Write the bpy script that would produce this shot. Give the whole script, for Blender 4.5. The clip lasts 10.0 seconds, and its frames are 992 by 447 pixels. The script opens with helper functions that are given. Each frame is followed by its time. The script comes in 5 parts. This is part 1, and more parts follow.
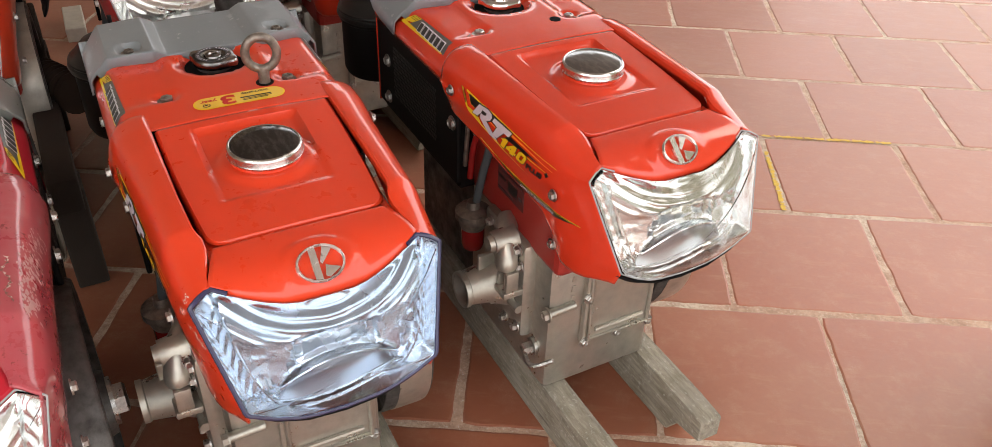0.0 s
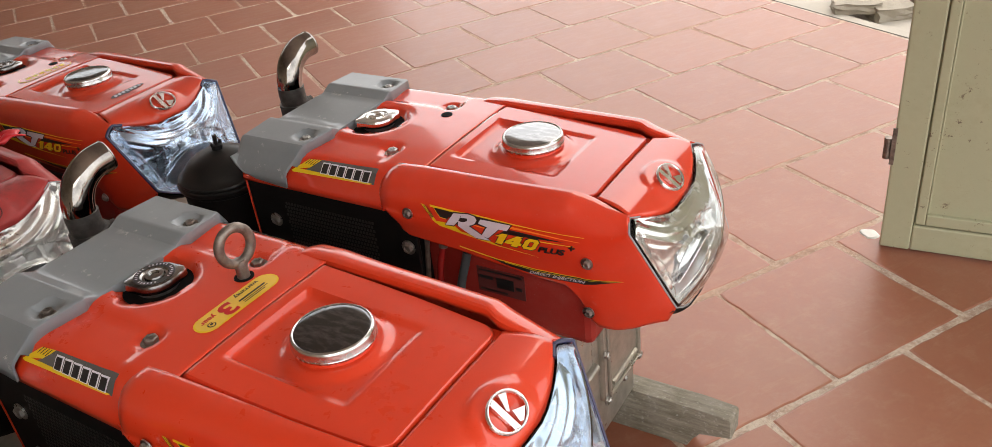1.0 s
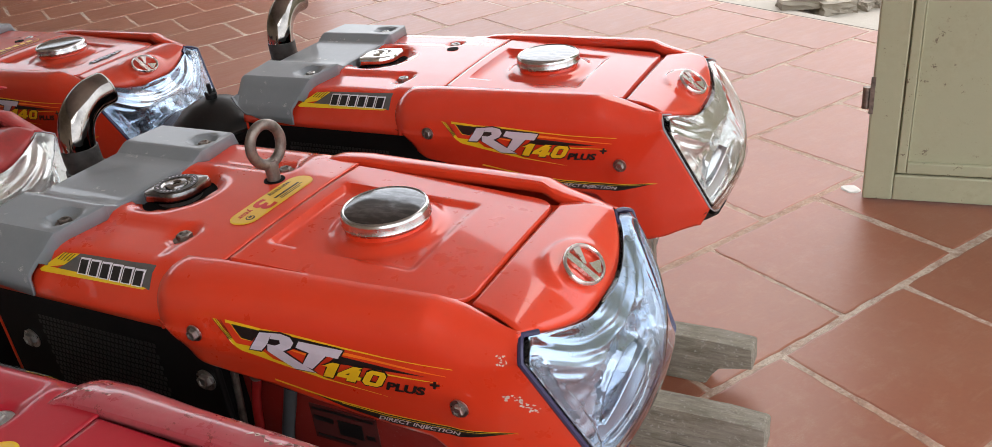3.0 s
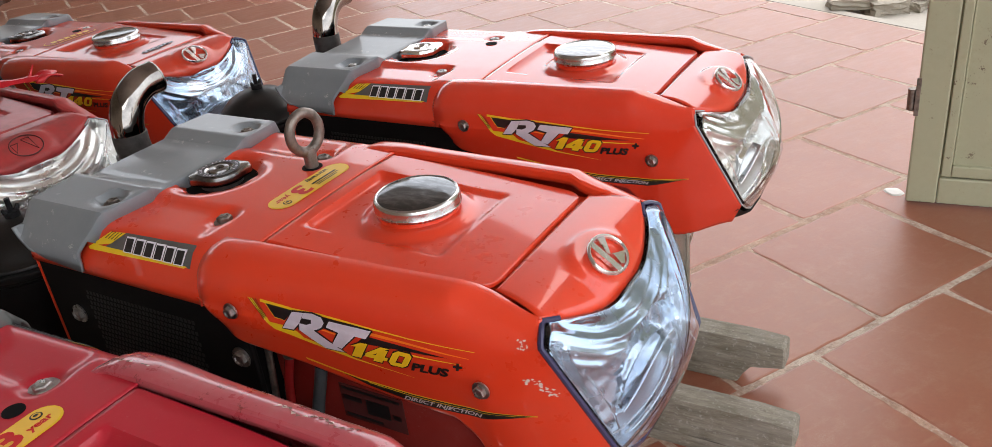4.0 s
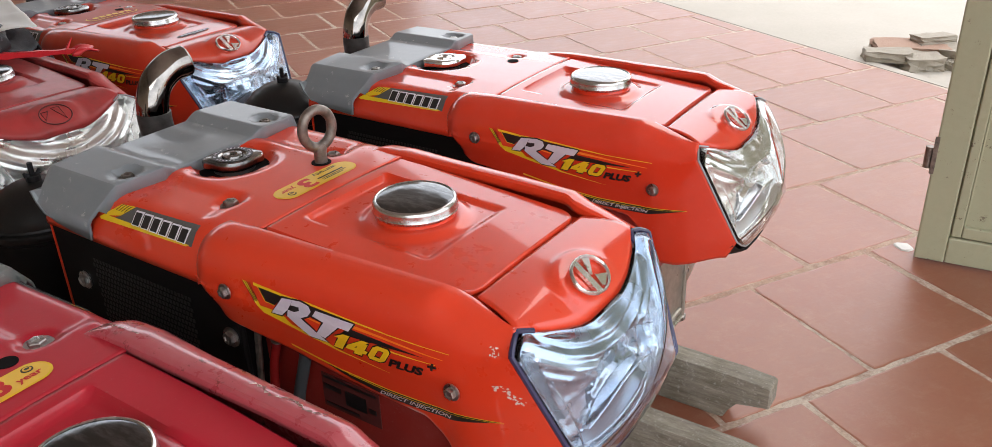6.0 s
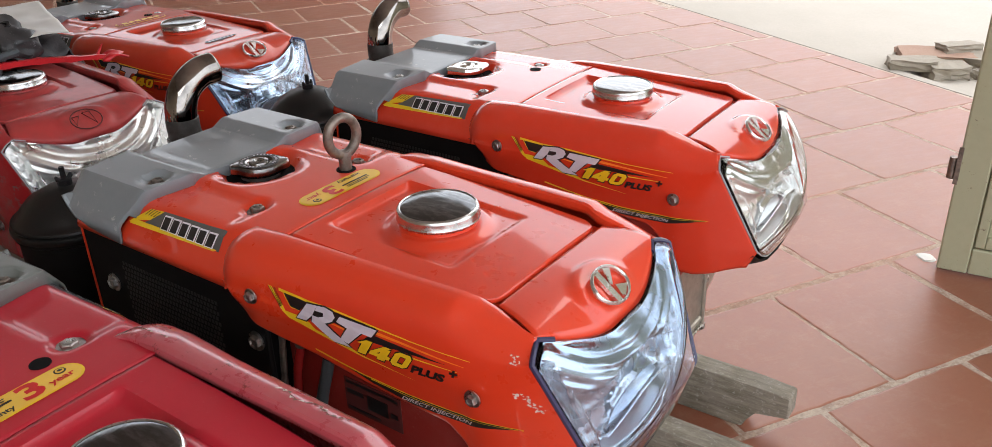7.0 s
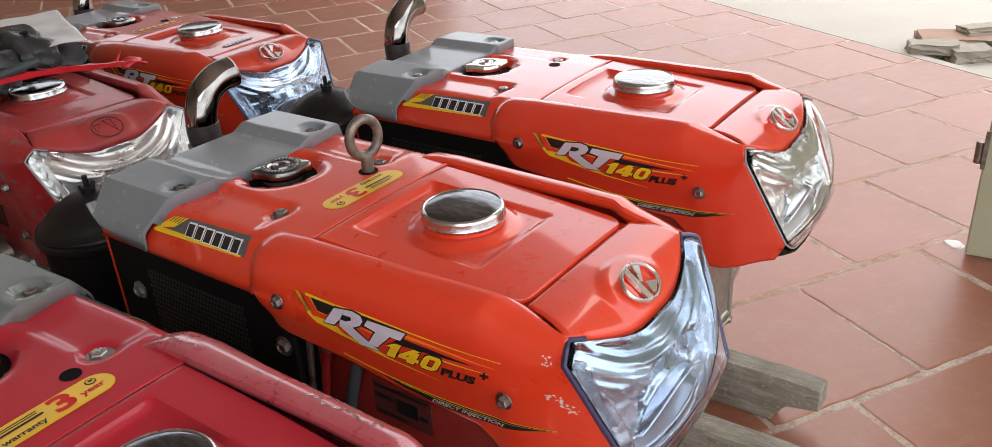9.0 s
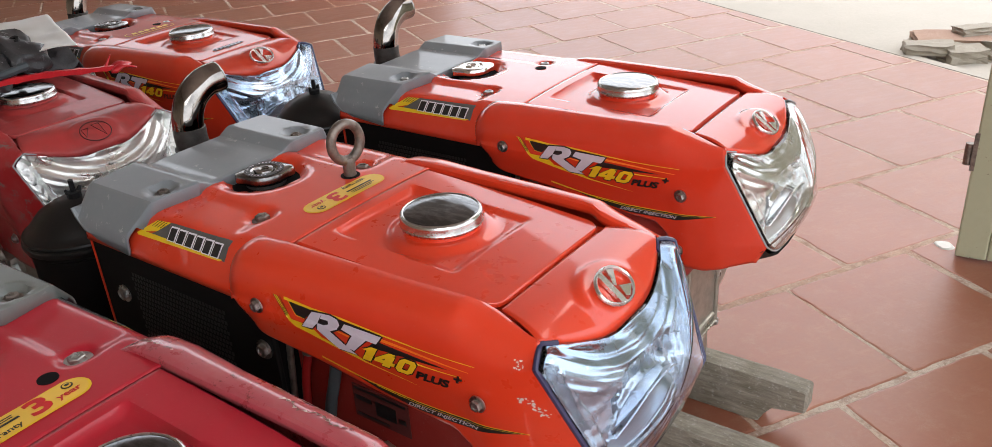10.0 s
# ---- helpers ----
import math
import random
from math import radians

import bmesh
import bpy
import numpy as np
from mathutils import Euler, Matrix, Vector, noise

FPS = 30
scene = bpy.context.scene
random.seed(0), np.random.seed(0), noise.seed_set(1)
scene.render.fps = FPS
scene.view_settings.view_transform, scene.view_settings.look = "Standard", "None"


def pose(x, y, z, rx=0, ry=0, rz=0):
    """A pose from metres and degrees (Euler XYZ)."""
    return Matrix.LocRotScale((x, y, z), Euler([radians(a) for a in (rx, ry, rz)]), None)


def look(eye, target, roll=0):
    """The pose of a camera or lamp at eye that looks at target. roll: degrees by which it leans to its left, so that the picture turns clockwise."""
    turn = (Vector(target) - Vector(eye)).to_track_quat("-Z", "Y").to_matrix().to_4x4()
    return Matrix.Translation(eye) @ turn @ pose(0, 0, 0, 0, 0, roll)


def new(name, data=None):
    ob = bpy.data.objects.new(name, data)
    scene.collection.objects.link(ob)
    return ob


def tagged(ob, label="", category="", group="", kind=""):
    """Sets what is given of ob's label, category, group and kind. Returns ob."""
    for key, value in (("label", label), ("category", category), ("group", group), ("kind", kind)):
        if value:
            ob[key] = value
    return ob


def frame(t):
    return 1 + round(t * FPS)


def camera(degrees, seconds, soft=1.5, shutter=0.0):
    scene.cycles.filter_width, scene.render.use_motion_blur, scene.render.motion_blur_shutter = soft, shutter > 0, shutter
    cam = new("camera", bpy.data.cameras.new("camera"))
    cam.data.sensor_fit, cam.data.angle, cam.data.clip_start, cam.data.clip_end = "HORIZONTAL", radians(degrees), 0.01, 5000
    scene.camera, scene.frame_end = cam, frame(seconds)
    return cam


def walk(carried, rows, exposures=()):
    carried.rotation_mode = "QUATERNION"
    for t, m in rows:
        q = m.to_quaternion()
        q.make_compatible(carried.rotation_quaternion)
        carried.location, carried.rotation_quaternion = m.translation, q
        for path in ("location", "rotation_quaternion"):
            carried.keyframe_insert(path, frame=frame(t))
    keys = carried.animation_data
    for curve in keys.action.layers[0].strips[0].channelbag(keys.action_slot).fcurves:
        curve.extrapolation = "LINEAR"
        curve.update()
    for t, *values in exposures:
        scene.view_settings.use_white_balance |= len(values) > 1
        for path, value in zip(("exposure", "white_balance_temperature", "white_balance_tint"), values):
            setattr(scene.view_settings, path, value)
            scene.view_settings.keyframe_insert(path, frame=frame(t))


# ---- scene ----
cam = camera(59.36, 10.0, soft=0.5)
EXPOSURE = 0.76
PATH = [
    (0, (-0.5323, -1.2630, 1.1875), (-0.6313, 0.3143, 0.0453), 2.01),
    (0.5, (-0.7467, -1.1646, 1.2299), (-0.6938, 0.4379, 0.1200), -6.60),
    (1, (-1.0112, -1.1313, 1.1853), (-0.3443, 0.4104, 0.1949), -6.74),
    (1.5, (-1.1114, -1.1179, 1.0539), (-0.1915, 0.3032, 0.0861), -6.63),
    (2, (-1.1385, -1.1108, 1.0125), (-0.1950, 0.3135, 0.0724), -3.79),
    (2.5, (-1.1612, -1.1092, 1.0164), (-0.2626, 0.3567, 0.0966), -5.37),
    (3.8, (-1.1755, -1.1438, 1.0165), (-0.4288, 0.4187, 0.1200), -7.21),
    (4, (-1.1685, -1.1465, 1.0163), (-0.4275, 0.4170, 0.1168), -7.05),
    (4.5, (-1.1548, -1.1562, 1.0232), (-0.4323, 0.4180, 0.1275), -5.56),
    (5, (-1.1564, -1.1641, 1.0248), (-0.4406, 0.4178, 0.1374), -2.74),
    (5.5, (-1.1494, -1.1771, 1.0225), (-0.4355, 0.4119, 0.1463), -2.13),
    (7, (-1.1563, -1.1933, 1.0346), (-0.4920, 0.4270, 0.1767), -1.87),
    (7.5, (-1.1513, -1.1931, 1.0390), (-0.4983, 0.4298, 0.1773), -2.91),
    (8, (-1.1605, -1.1932, 1.0389), (-0.5184, 0.4353, 0.1798), -3.41),
    (8.5, (-1.1670, -1.1857, 1.0389), (-0.5314, 0.4441, 0.1773), -3.36),
    (9, (-1.1613, -1.1796, 1.0344), (-0.5337, 0.4512, 0.1689), -3.81),
    (9.5, (-1.1507, -1.1845, 1.0343), (-0.5264, 0.4477, 0.1690), -3.96),
    (10, (-1.1374, -1.1948, 1.0398), (-0.5153, 0.4387, 0.1752), -3.99),
]
walk(cam, [(t, look(eye, target, roll)) for t, eye, target, roll in PATH],
     exposures=[(0, EXPOSURE + 0.25, 7050, 10), (0.5, EXPOSURE + 0.23, 6880, 10), (1, EXPOSURE + 0.06, 7000, 10), (1.5, EXPOSURE + 0.02, 6650, 10), (2, EXPOSURE, 6450, 10), (10, EXPOSURE, 6450, 10)])

# ---- light ----
world = bpy.data.worlds.new("sky")
scene.world = world
world.use_nodes = True
wn = world.node_tree
sky = wn.nodes.new("ShaderNodeTexSky")
sky.sky_type, sky.sun_disc = "NISHITA", False
sky.sun_elevation, sky.sun_rotation = radians(55), radians(60)
sky.air_density, sky.dust_density, sky.ozone_density = 1.0, 6.0, 0.6
haze = wn.nodes.new("ShaderNodeMixRGB")
haze.inputs["Fac"].default_value = 0.75
haze.inputs["Color2"].default_value = (9.0, 9.2, 9.6, 1)
wn.links.new(sky.outputs["Color"], haze.inputs["Color1"])
wn.links.new(haze.outputs["Color"], wn.nodes["Background"].inputs["Color"])
wn.nodes["Background"].inputs["Strength"].default_value = 0.165
sun = new("sun", bpy.data.lights.new("sun", "SUN"))
sun.data.energy, sun.data.angle, sun.data.color = 0.85, radians(40), (1, 0.97, 0.93)
sun.matrix_world = look((-3, -7, 7.5), (0, 0, 0))


# ---- materials ----
def nodes_of(name):
    m = bpy.data.materials.new(name)
    m.use_nodes = True
    return m, m.node_tree.nodes, m.node_tree.links, m.node_tree.nodes["Principled BSDF"]


def coords(n, l, scale=(1, 1, 1)):
    tc, mp = n.new("ShaderNodeTexCoord"), n.new("ShaderNodeMapping")
    mp.inputs["Scale"].default_value = scale
    l.new(tc.outputs["Object"], mp.inputs["Vector"])
    return mp.outputs["Vector"]


def noise_at(n, l, vec, scale, detail=5, rough=0.6):
    t = n.new("ShaderNodeTexNoise")
    t.inputs["Scale"].default_value, t.inputs["Detail"].default_value, t.inputs["Roughness"].default_value = scale, detail, rough
    l.new(vec, t.inputs["Vector"])
    return t.outputs["Fac"]


def ramp(n, l, fac, stops):
    r = n.new("ShaderNodeValToRGB")
    while len(r.color_ramp.elements) < len(stops):
        r.color_ramp.elements.new(0.5)
    for e, (p, c) in zip(r.color_ramp.elements, stops):
        e.position, e.color = p, (*c, 1) if len(c) == 3 else c
    l.new(fac, r.inputs["Fac"])
    return r.outputs["Color"]


def mix(n, l, fac, a, b, mode="MIX"):
    m = n.new("ShaderNodeMixRGB")
    m.blend_type = mode
    for v, key in ((fac, "Fac"), (a, "Color1"), (b, "Color2")):
        if isinstance(v, (int, float)):
            m.inputs[key].default_value = v if key == "Fac" else (v, v, v, 1)
        elif isinstance(v, tuple):
            m.inputs[key].default_value = (*v, 1)
        else:
            l.new(v, m.inputs[key])
    return m.outputs["Color"]


def bump(n, l, p, height, strength, distance):
    b = n.new("ShaderNodeBump")
    b.inputs["Strength"].default_value, b.inputs["Distance"].default_value = strength, distance
    l.new(height, b.inputs["Height"])
    l.new(b.outputs["Normal"], p.inputs["Normal"])


def grey(v):
    return (v, v, v)


def paint(name, colour, dust=(0.45, 0.36, 0.32), dusty=0.12, rough=0.3, chips=0.0, chip_colour=(0.5, 0.42, 0.4), coat=0.35, speck=0.10, edge=None):
    """Sprayed sheet metal: a little orange peel, dust and, where asked for, chipped spots."""
    m, n, l, p = nodes_of(name)
    v = coords(n, l)
    big, fine = noise_at(n, l, v, 7, 6), noise_at(n, l, v, 60, 4)
    base = mix(n, l, ramp(n, l, big, [(0.35, grey(0)), (0.7, grey(1))]), tuple(c * 0.95 for c in colour), tuple(min(1, c * 1.04) for c in colour))
    film = mix(n, l, 1.0, ramp(n, l, big, [(0.4, grey(0)), (0.75, grey(dusty * 2))]), ramp(n, l, fine, [(0.35, grey(0.25)), (0.7, grey(1))]), "MULTIPLY")
    base = mix(n, l, film, base, dust)
    grit = noise_at(n, l, v, 230, 3, 0.5)
    base = mix(n, l, ramp(n, l, grit, [(0.66, grey(0)), (0.76, grey(speck))]), base, dust)
    hair = noise_at(n, l, coords(n, l, (14, 160, 160)), 2.2, 6, 0.7)
    base = mix(n, l, ramp(n, l, hair, [(0.64, grey(0)), (0.72, grey(speck * 0.6))]), base, dust)
    if edge:
        geo = n.new("ShaderNodeNewGeometry")
        rub = mix(n, l, 1.0, ramp(n, l, geo.outputs["Pointiness"], [(0.53, grey(0)), (0.60, grey(0.8))]), ramp(n, l, fine, [(0.35, grey(0.15)), (0.6, grey(1))]), "MULTIPLY")
        base = mix(n, l, rub, base, edge)
    if chips:
        spots = noise_at(n, l, v, 45, 9, 0.75)
        patch = noise_at(n, l, v, 9, 3)
        where = mix(n, l, 1.0, ramp(n, l, spots, [(0.60 - chips * 0.1, grey(0)), (0.62 - chips * 0.1, grey(1))]),
                    ramp(n, l, patch, [(0.47, grey(0)), (0.56, grey(1))]), "MULTIPLY")
        base = mix(n, l, where, base, chip_colour)
    l.new(base, p.inputs["Base Color"])
    l.new(ramp(n, l, mix(n, l, 0.5, big, fine), [(0.3, grey(rough * 0.9)), (0.75, grey(min(1, rough * 1.25)))]), p.inputs["Roughness"])
    p.inputs["Coat Weight"].default_value, p.inputs["Coat Roughness"].default_value = coat, 0.05
    p.inputs["Specular IOR Level"].default_value = 0.3
    bump(n, l, p, mix(n, l, 0.4, fine, noise_at(n, l, v, 260, 2)), 0.05, 0.002)
    return m


def metal(name, colour, rough, metallic=1.0, wear=0.25, scale=40, dark=0.5, relief=0.1):
    m, n, l, p = nodes_of(name)
    v = coords(n, l)
    a, b = noise_at(n, l, v, scale, 6), noise_at(n, l, v, scale * 5, 4)
    dirt = ramp(n, l, a, [(0.4, grey(0)), (0.72, grey(wear * 2))])
    l.new(mix(n, l, dirt, colour, tuple(c * dark for c in colour)), p.inputs["Base Color"])
    l.new(ramp(n, l, a, [(0.3, grey(rough * 0.7)), (0.75, grey(min(1, rough * 1.7)))]), p.inputs["Roughness"])
    p.inputs["Metallic"].default_value = metallic
    bump(n, l, p, b, relief, 0.002)
    return m


def plain(name, colour, rough=0.5, scale=50, vary=0.15, metallic=0.0, relief=0.08, gloss=0.5):
    m, n, l, p = nodes_of(name)
    v = coords(n, l)
    a = noise_at(n, l, v, scale, 5)
    l.new(mix(n, l, a, tuple(c * (1 - vary) for c in colour), tuple(min(1, c * (1 + vary)) for c in colour)), p.inputs["Base Color"])
    p.inputs["Roughness"].default_value, p.inputs["Metallic"].default_value = rough, metallic
    p.inputs["Specular IOR Level"].default_value = gloss
    bump(n, l, p, a, relief, 0.002)
    return m


def glass(name, tint, rough=0.03):
    m, n, l, p = nodes_of(name)
    p.inputs["Base Color"].default_value = (*tint, 1)
    p.inputs["Transmission Weight"].default_value, p.inputs["Roughness"].default_value, p.inputs["IOR"].default_value = 1, rough, 1.45
    v = coords(n, l)
    bump(n, l, p, noise_at(n, l, v, 30, 3), 0.015, 0.001)
    return m


def smudged_steel(name, dark, pale):
    """Dark plated disc with wiped smears, scratches and dull rubbed patches."""
    m, n, l, p = nodes_of(name)
    v = coords(n, l)
    smear = noise_at(n, l, coords(n, l, (30, 90, 30)), 1.0, 7, 0.7)
    blot, scratch = noise_at(n, l, v, 38, 7, 0.7), noise_at(n, l, coords(n, l, (300, 16, 60)), 1.5, 4, 0.6)
    base = mix(n, l, ramp(n, l, smear, [(0.46, grey(0)), (0.72, grey(0.55))]), dark, pale)
    base = mix(n, l, ramp(n, l, blot, [(0.60, grey(0)), (0.70, grey(0.30))]), base, pale)
    base = mix(n, l, ramp(n, l, scratch, [(0.63, grey(0)), (0.68, grey(0.35))]), base, pale)
    l.new(base, p.inputs["Base Color"])
    l.new(ramp(n, l, mix(n, l, 0.5, smear, blot), [(0.38, grey(0.05)), (0.66, grey(0.24))]), p.inputs["Roughness"])
    p.inputs["Metallic"].default_value = 1.0
    bump(n, l, p, scratch, 0.05, 0.001)
    return m


M_ORANGE = paint("orange_red_paint", (0.70, 0.047, 0.014), dusty=0.015, rough=0.28, coat=0.8, speck=0.05)
M_ORANGE_B = paint("glossy_orange_red_paint", (0.66, 0.043, 0.016), dusty=0.02, rough=0.2, coat=0.9, speck=0.05)
M_ORANGE_E = paint("dull_orange_red_paint", (0.56, 0.040, 0.012), dusty=0.03, rough=0.3, coat=0.7)
M_CRIMSON = paint("crimson_paint", (0.44, 0.013, 0.028), dusty=0.02, rough=0.34, coat=0.4)
# crimson lightened towards pink: the sky's sheen is put into the base colour
M_PINK = paint("sheen_pinkish_red_paint", (0.43, 0.066, 0.084), dusty=0.12, rough=0.27, chips=0.06, chip_colour=(0.20, 0.03, 0.03), coat=0.85)
M_FADED = paint("faded_dusty_red_paint", (0.43, 0.042, 0.040), dust=(0.085, 0.05, 0.046), dusty=0.62, rough=0.42, coat=0.25, speck=0.45)
M_SCARRED = paint("scarred_red_paint", (0.36, 0.018, 0.022), dusty=0.2, rough=0.4, chips=0.40, chip_colour=(0.20, 0.12, 0.11), coat=0.2)
# body red darkened to carry the shade under the fenders
M_SHROUD_DIM = paint("shade_dimmed_red", (0.30, 0.020, 0.014), dusty=0.06, rough=0.5, coat=0.1)
M_GREY = paint("cast_grey_enamel", (0.205, 0.225, 0.240), dust=(0.40, 0.40, 0.40), dusty=0.10, rough=0.34, chips=0.04, chip_colour=(0.42, 0.42, 0.42), coat=0.45)
M_GREY_DARK = paint("dark_grey_enamel", (0.15, 0.165, 0.155), dust=(0.3, 0.3, 0.28), dusty=0.10, rough=0.28, chips=0.05, chip_colour=(0.36, 0.36, 0.34), coat=0.5)
M_CAST = metal("cast_aluminium_paint", (0.46, 0.435, 0.38), 0.34, 0.8, 0.22, 28, 0.5, 0.18)
M_CAST_DARK = metal("oily_cast_iron", (0.10, 0.095, 0.09), 0.5, 0.6, 0.5, 35, 0.4, 0.3)
M_CHROME = metal("chrome", (0.80, 0.79, 0.77), 0.10, 1.0, 0.12, 25, 0.55, 0.03)
M_BADGE = metal("satin_badge_chrome", (0.88, 0.88, 0.88), 0.22, 1.0, 0.08, 40, 0.7, 0.03)
M_CHROME_DIRTY = metal("tarnished_chrome", (0.62, 0.60, 0.58), 0.16, 1.0, 0.6, 14, 0.18, 0.08)
M_CAP_TOP = smudged_steel("scuffed_steel_disc", (0.11, 0.115, 0.12), (0.46, 0.47, 0.49))
M_EXHAUST = metal("heat_tinted_chrome", (0.42, 0.39, 0.36), 0.07, 1.0, 0.5, 16, 0.25, 0.03)
M_CAP_SIDE = metal("brushed_cap_steel", (0.62, 0.62, 0.61), 0.22, 1.0, 0.3, 60, 0.5, 0.06)
M_CAP_BRIGHT = smudged_steel("bright_steel_disc", (0.26, 0.265, 0.27), (0.62, 0.62, 0.62))
M_REFLECT = metal("lamp_reflector", (0.82, 0.85, 0.86), 0.2, 1.0, 0.03, 30, 0.8, 0.0)
# grey tone carries the dim surroundings mirrored in the lamp bowl
M_BOWL_GREY = metal("reflection_grey_bowl", (0.50, 0.53, 0.56), 0.30, 1.0, 0.2, 25, 0.7, 0.05)
M_REFLECT_DULL = metal("dulled_lamp_reflector", (0.93, 0.94, 0.93), 0.30, 1.0, 0.1, 30, 0.8, 0.05)
M_REFLECT_SOFT = metal("satin_lamp_reflector", (0.78, 0.81, 0.84), 0.21, 1.0, 0.03, 30, 0.8, 0.0)
M_STEEL = metal("zinc_bolt", (0.50, 0.49, 0.47), 0.3, 1.0, 0.4, 120, 0.5, 0.15)
M_RUST = metal("weathered_steel", (0.26, 0.22, 0.19), 0.45, 0.8, 0.5, 60, 0.45, 0.3)
M_MESH = plain("black_wire_mesh", (0.018, 0.017, 0.016), 0.4, gloss=0.3)
M_BLACK = plain("black_enamel", (0.007, 0.0065, 0.0065), 0.5, 40, 0.4, gloss=0.08)
M_MATT = plain("black_core", (0.006, 0.0055, 0.0055), 0.8, gloss=0.1)
M_RUBBER = plain("black_rubber", (0.011, 0.011, 0.012), 0.5, gloss=0.25)
M_BROWN_RUBBER = plain("brown_rubber", (0.030, 0.019, 0.014), 0.6, gloss=0.2)
M_LID = paint("black_lid", (0.006, 0.006, 0.006), dust=(0.05, 0.048, 0.045), dusty=0.06, rough=0.45, coat=0.18, speck=0.3)
M_GASKET = plain("violet_lens_edge", (0.035, 0.033, 0.08), 0.2)
M_RIM = plain("clear_lens_edge", (0.30, 0.31, 0.32), 0.2)
M_LENS = glass("clear_lens", (0.97, 0.97, 0.96))
M_LENS_HAZY = glass("hazy_old_lens", (0.98, 0.98, 0.97), 0.05)
M_LENS_BLUE = glass("blue_filmed_lens", (0.74, 0.83, 0.94))
M_YELLOW = plain("yellow_print", (0.80, 0.52, 0.015), 0.35)
M_ORANGE_PRINT = plain("orange_print", (0.85, 0.20, 0.01), 0.35)
M_SCAR = plain("dirty_groove", (0.10, 0.02, 0.018), 0.7)
M_WHITE = plain("white_print", (0.78, 0.76, 0.80), 0.35)
M_SILVER = plain("silver_print", (0.58, 0.55, 0.62), 0.3)
M_INK = plain("black_print", (0.015, 0.013, 0.013), 0.35)
M_GREY_INK = plain("grey_print", (0.10, 0.095, 0.09), 0.35)
M_RED_PRINT = plain("red_print", (0.55, 0.01, 0.015), 0.35)
M_STICKER = plain("sticker_yellow", (0.78, 0.50, 0.07), 0.35, 30)
M_BOWL = plain("red_filter_bowl", (0.25, 0.012, 0.012), 0.2)
M_HOSE = plain("grey_hose", (0.055, 0.066, 0.072), 0.5, gloss=0.2)
M_CREAM = paint("cream_gate_paint", (0.40, 0.40, 0.270), dust=(0.22, 0.19, 0.11), dusty=0.18, rough=0.42, chips=-0.15, chip_colour=(0.16, 0.13, 0.09), coat=0.05, speck=0.3)
M_CLOTH = plain("dark_cloth", (0.035, 0.035, 0.038), 0.55, 90, 0.5, 0, 0.4)
M_SHEET = plain("white_plastic_sheet", (0.62, 0.61, 0.57), 0.4, 30, 0.12)
M_SCRAP = paint("scuffed_black_plastic", (0.02, 0.02, 0.022), dust=(0.22, 0.22, 0.22), dusty=0.16, rough=0.4, chips=0.1, chip_colour=(0.30, 0.30, 0.31), coat=0.2, speck=0.4)
M_REDPLASTIC = plain("red_plastic", (0.50, 0.012, 0.018), 0.3)
M_CHALK = plain("yellow_chalk", (0.55, 0.37, 0.07), 0.9, 200, 0.4)


def wood_material():
    """Old timber: long grain, dark drying cracks, pale bleached streaks and crumbs of cement."""
    m, n, l, p = nodes_of("weathered_timber")
    v = coords(n, l, (4, 26, 26))
    a, b = noise_at(n, l, v, 3, 9, 0.75), noise_at(n, l, coords(n, l), 22, 5)
    crack = noise_at(n, l, coords(n, l, (4, 70, 70)), 1.3, 8, 0.7)
    grit = noise_at(n, l, coords(n, l), 160, 4, 0.6)
    base = ramp(n, l, a, [(0.28, (0.09, 0.078, 0.055)), (0.5, (0.215, 0.19, 0.145)), (0.72, (0.39, 0.36, 0.29))])
    base = mix(n, l, ramp(n, l, b, [(0.4, grey(0)), (0.7, grey(0.6))]), base, (0.30, 0.275, 0.235))
    base = mix(n, l, ramp(n, l, grit, [(0.58, grey(0)), (0.70, grey(0.5))]), base, (0.50, 0.48, 0.44))
    base = mix(n, l, ramp(n, l, crack, [(0.30, grey(0.8)), (0.37, grey(0))]), base, (0.06, 0.052, 0.042))
    l.new(base, p.inputs["Base Color"])
    p.inputs["Roughness"].default_value = 0.85
    bump(n, l, p, mix(n, l, 0.4, a, crack), 0.8, 0.004)
    return m


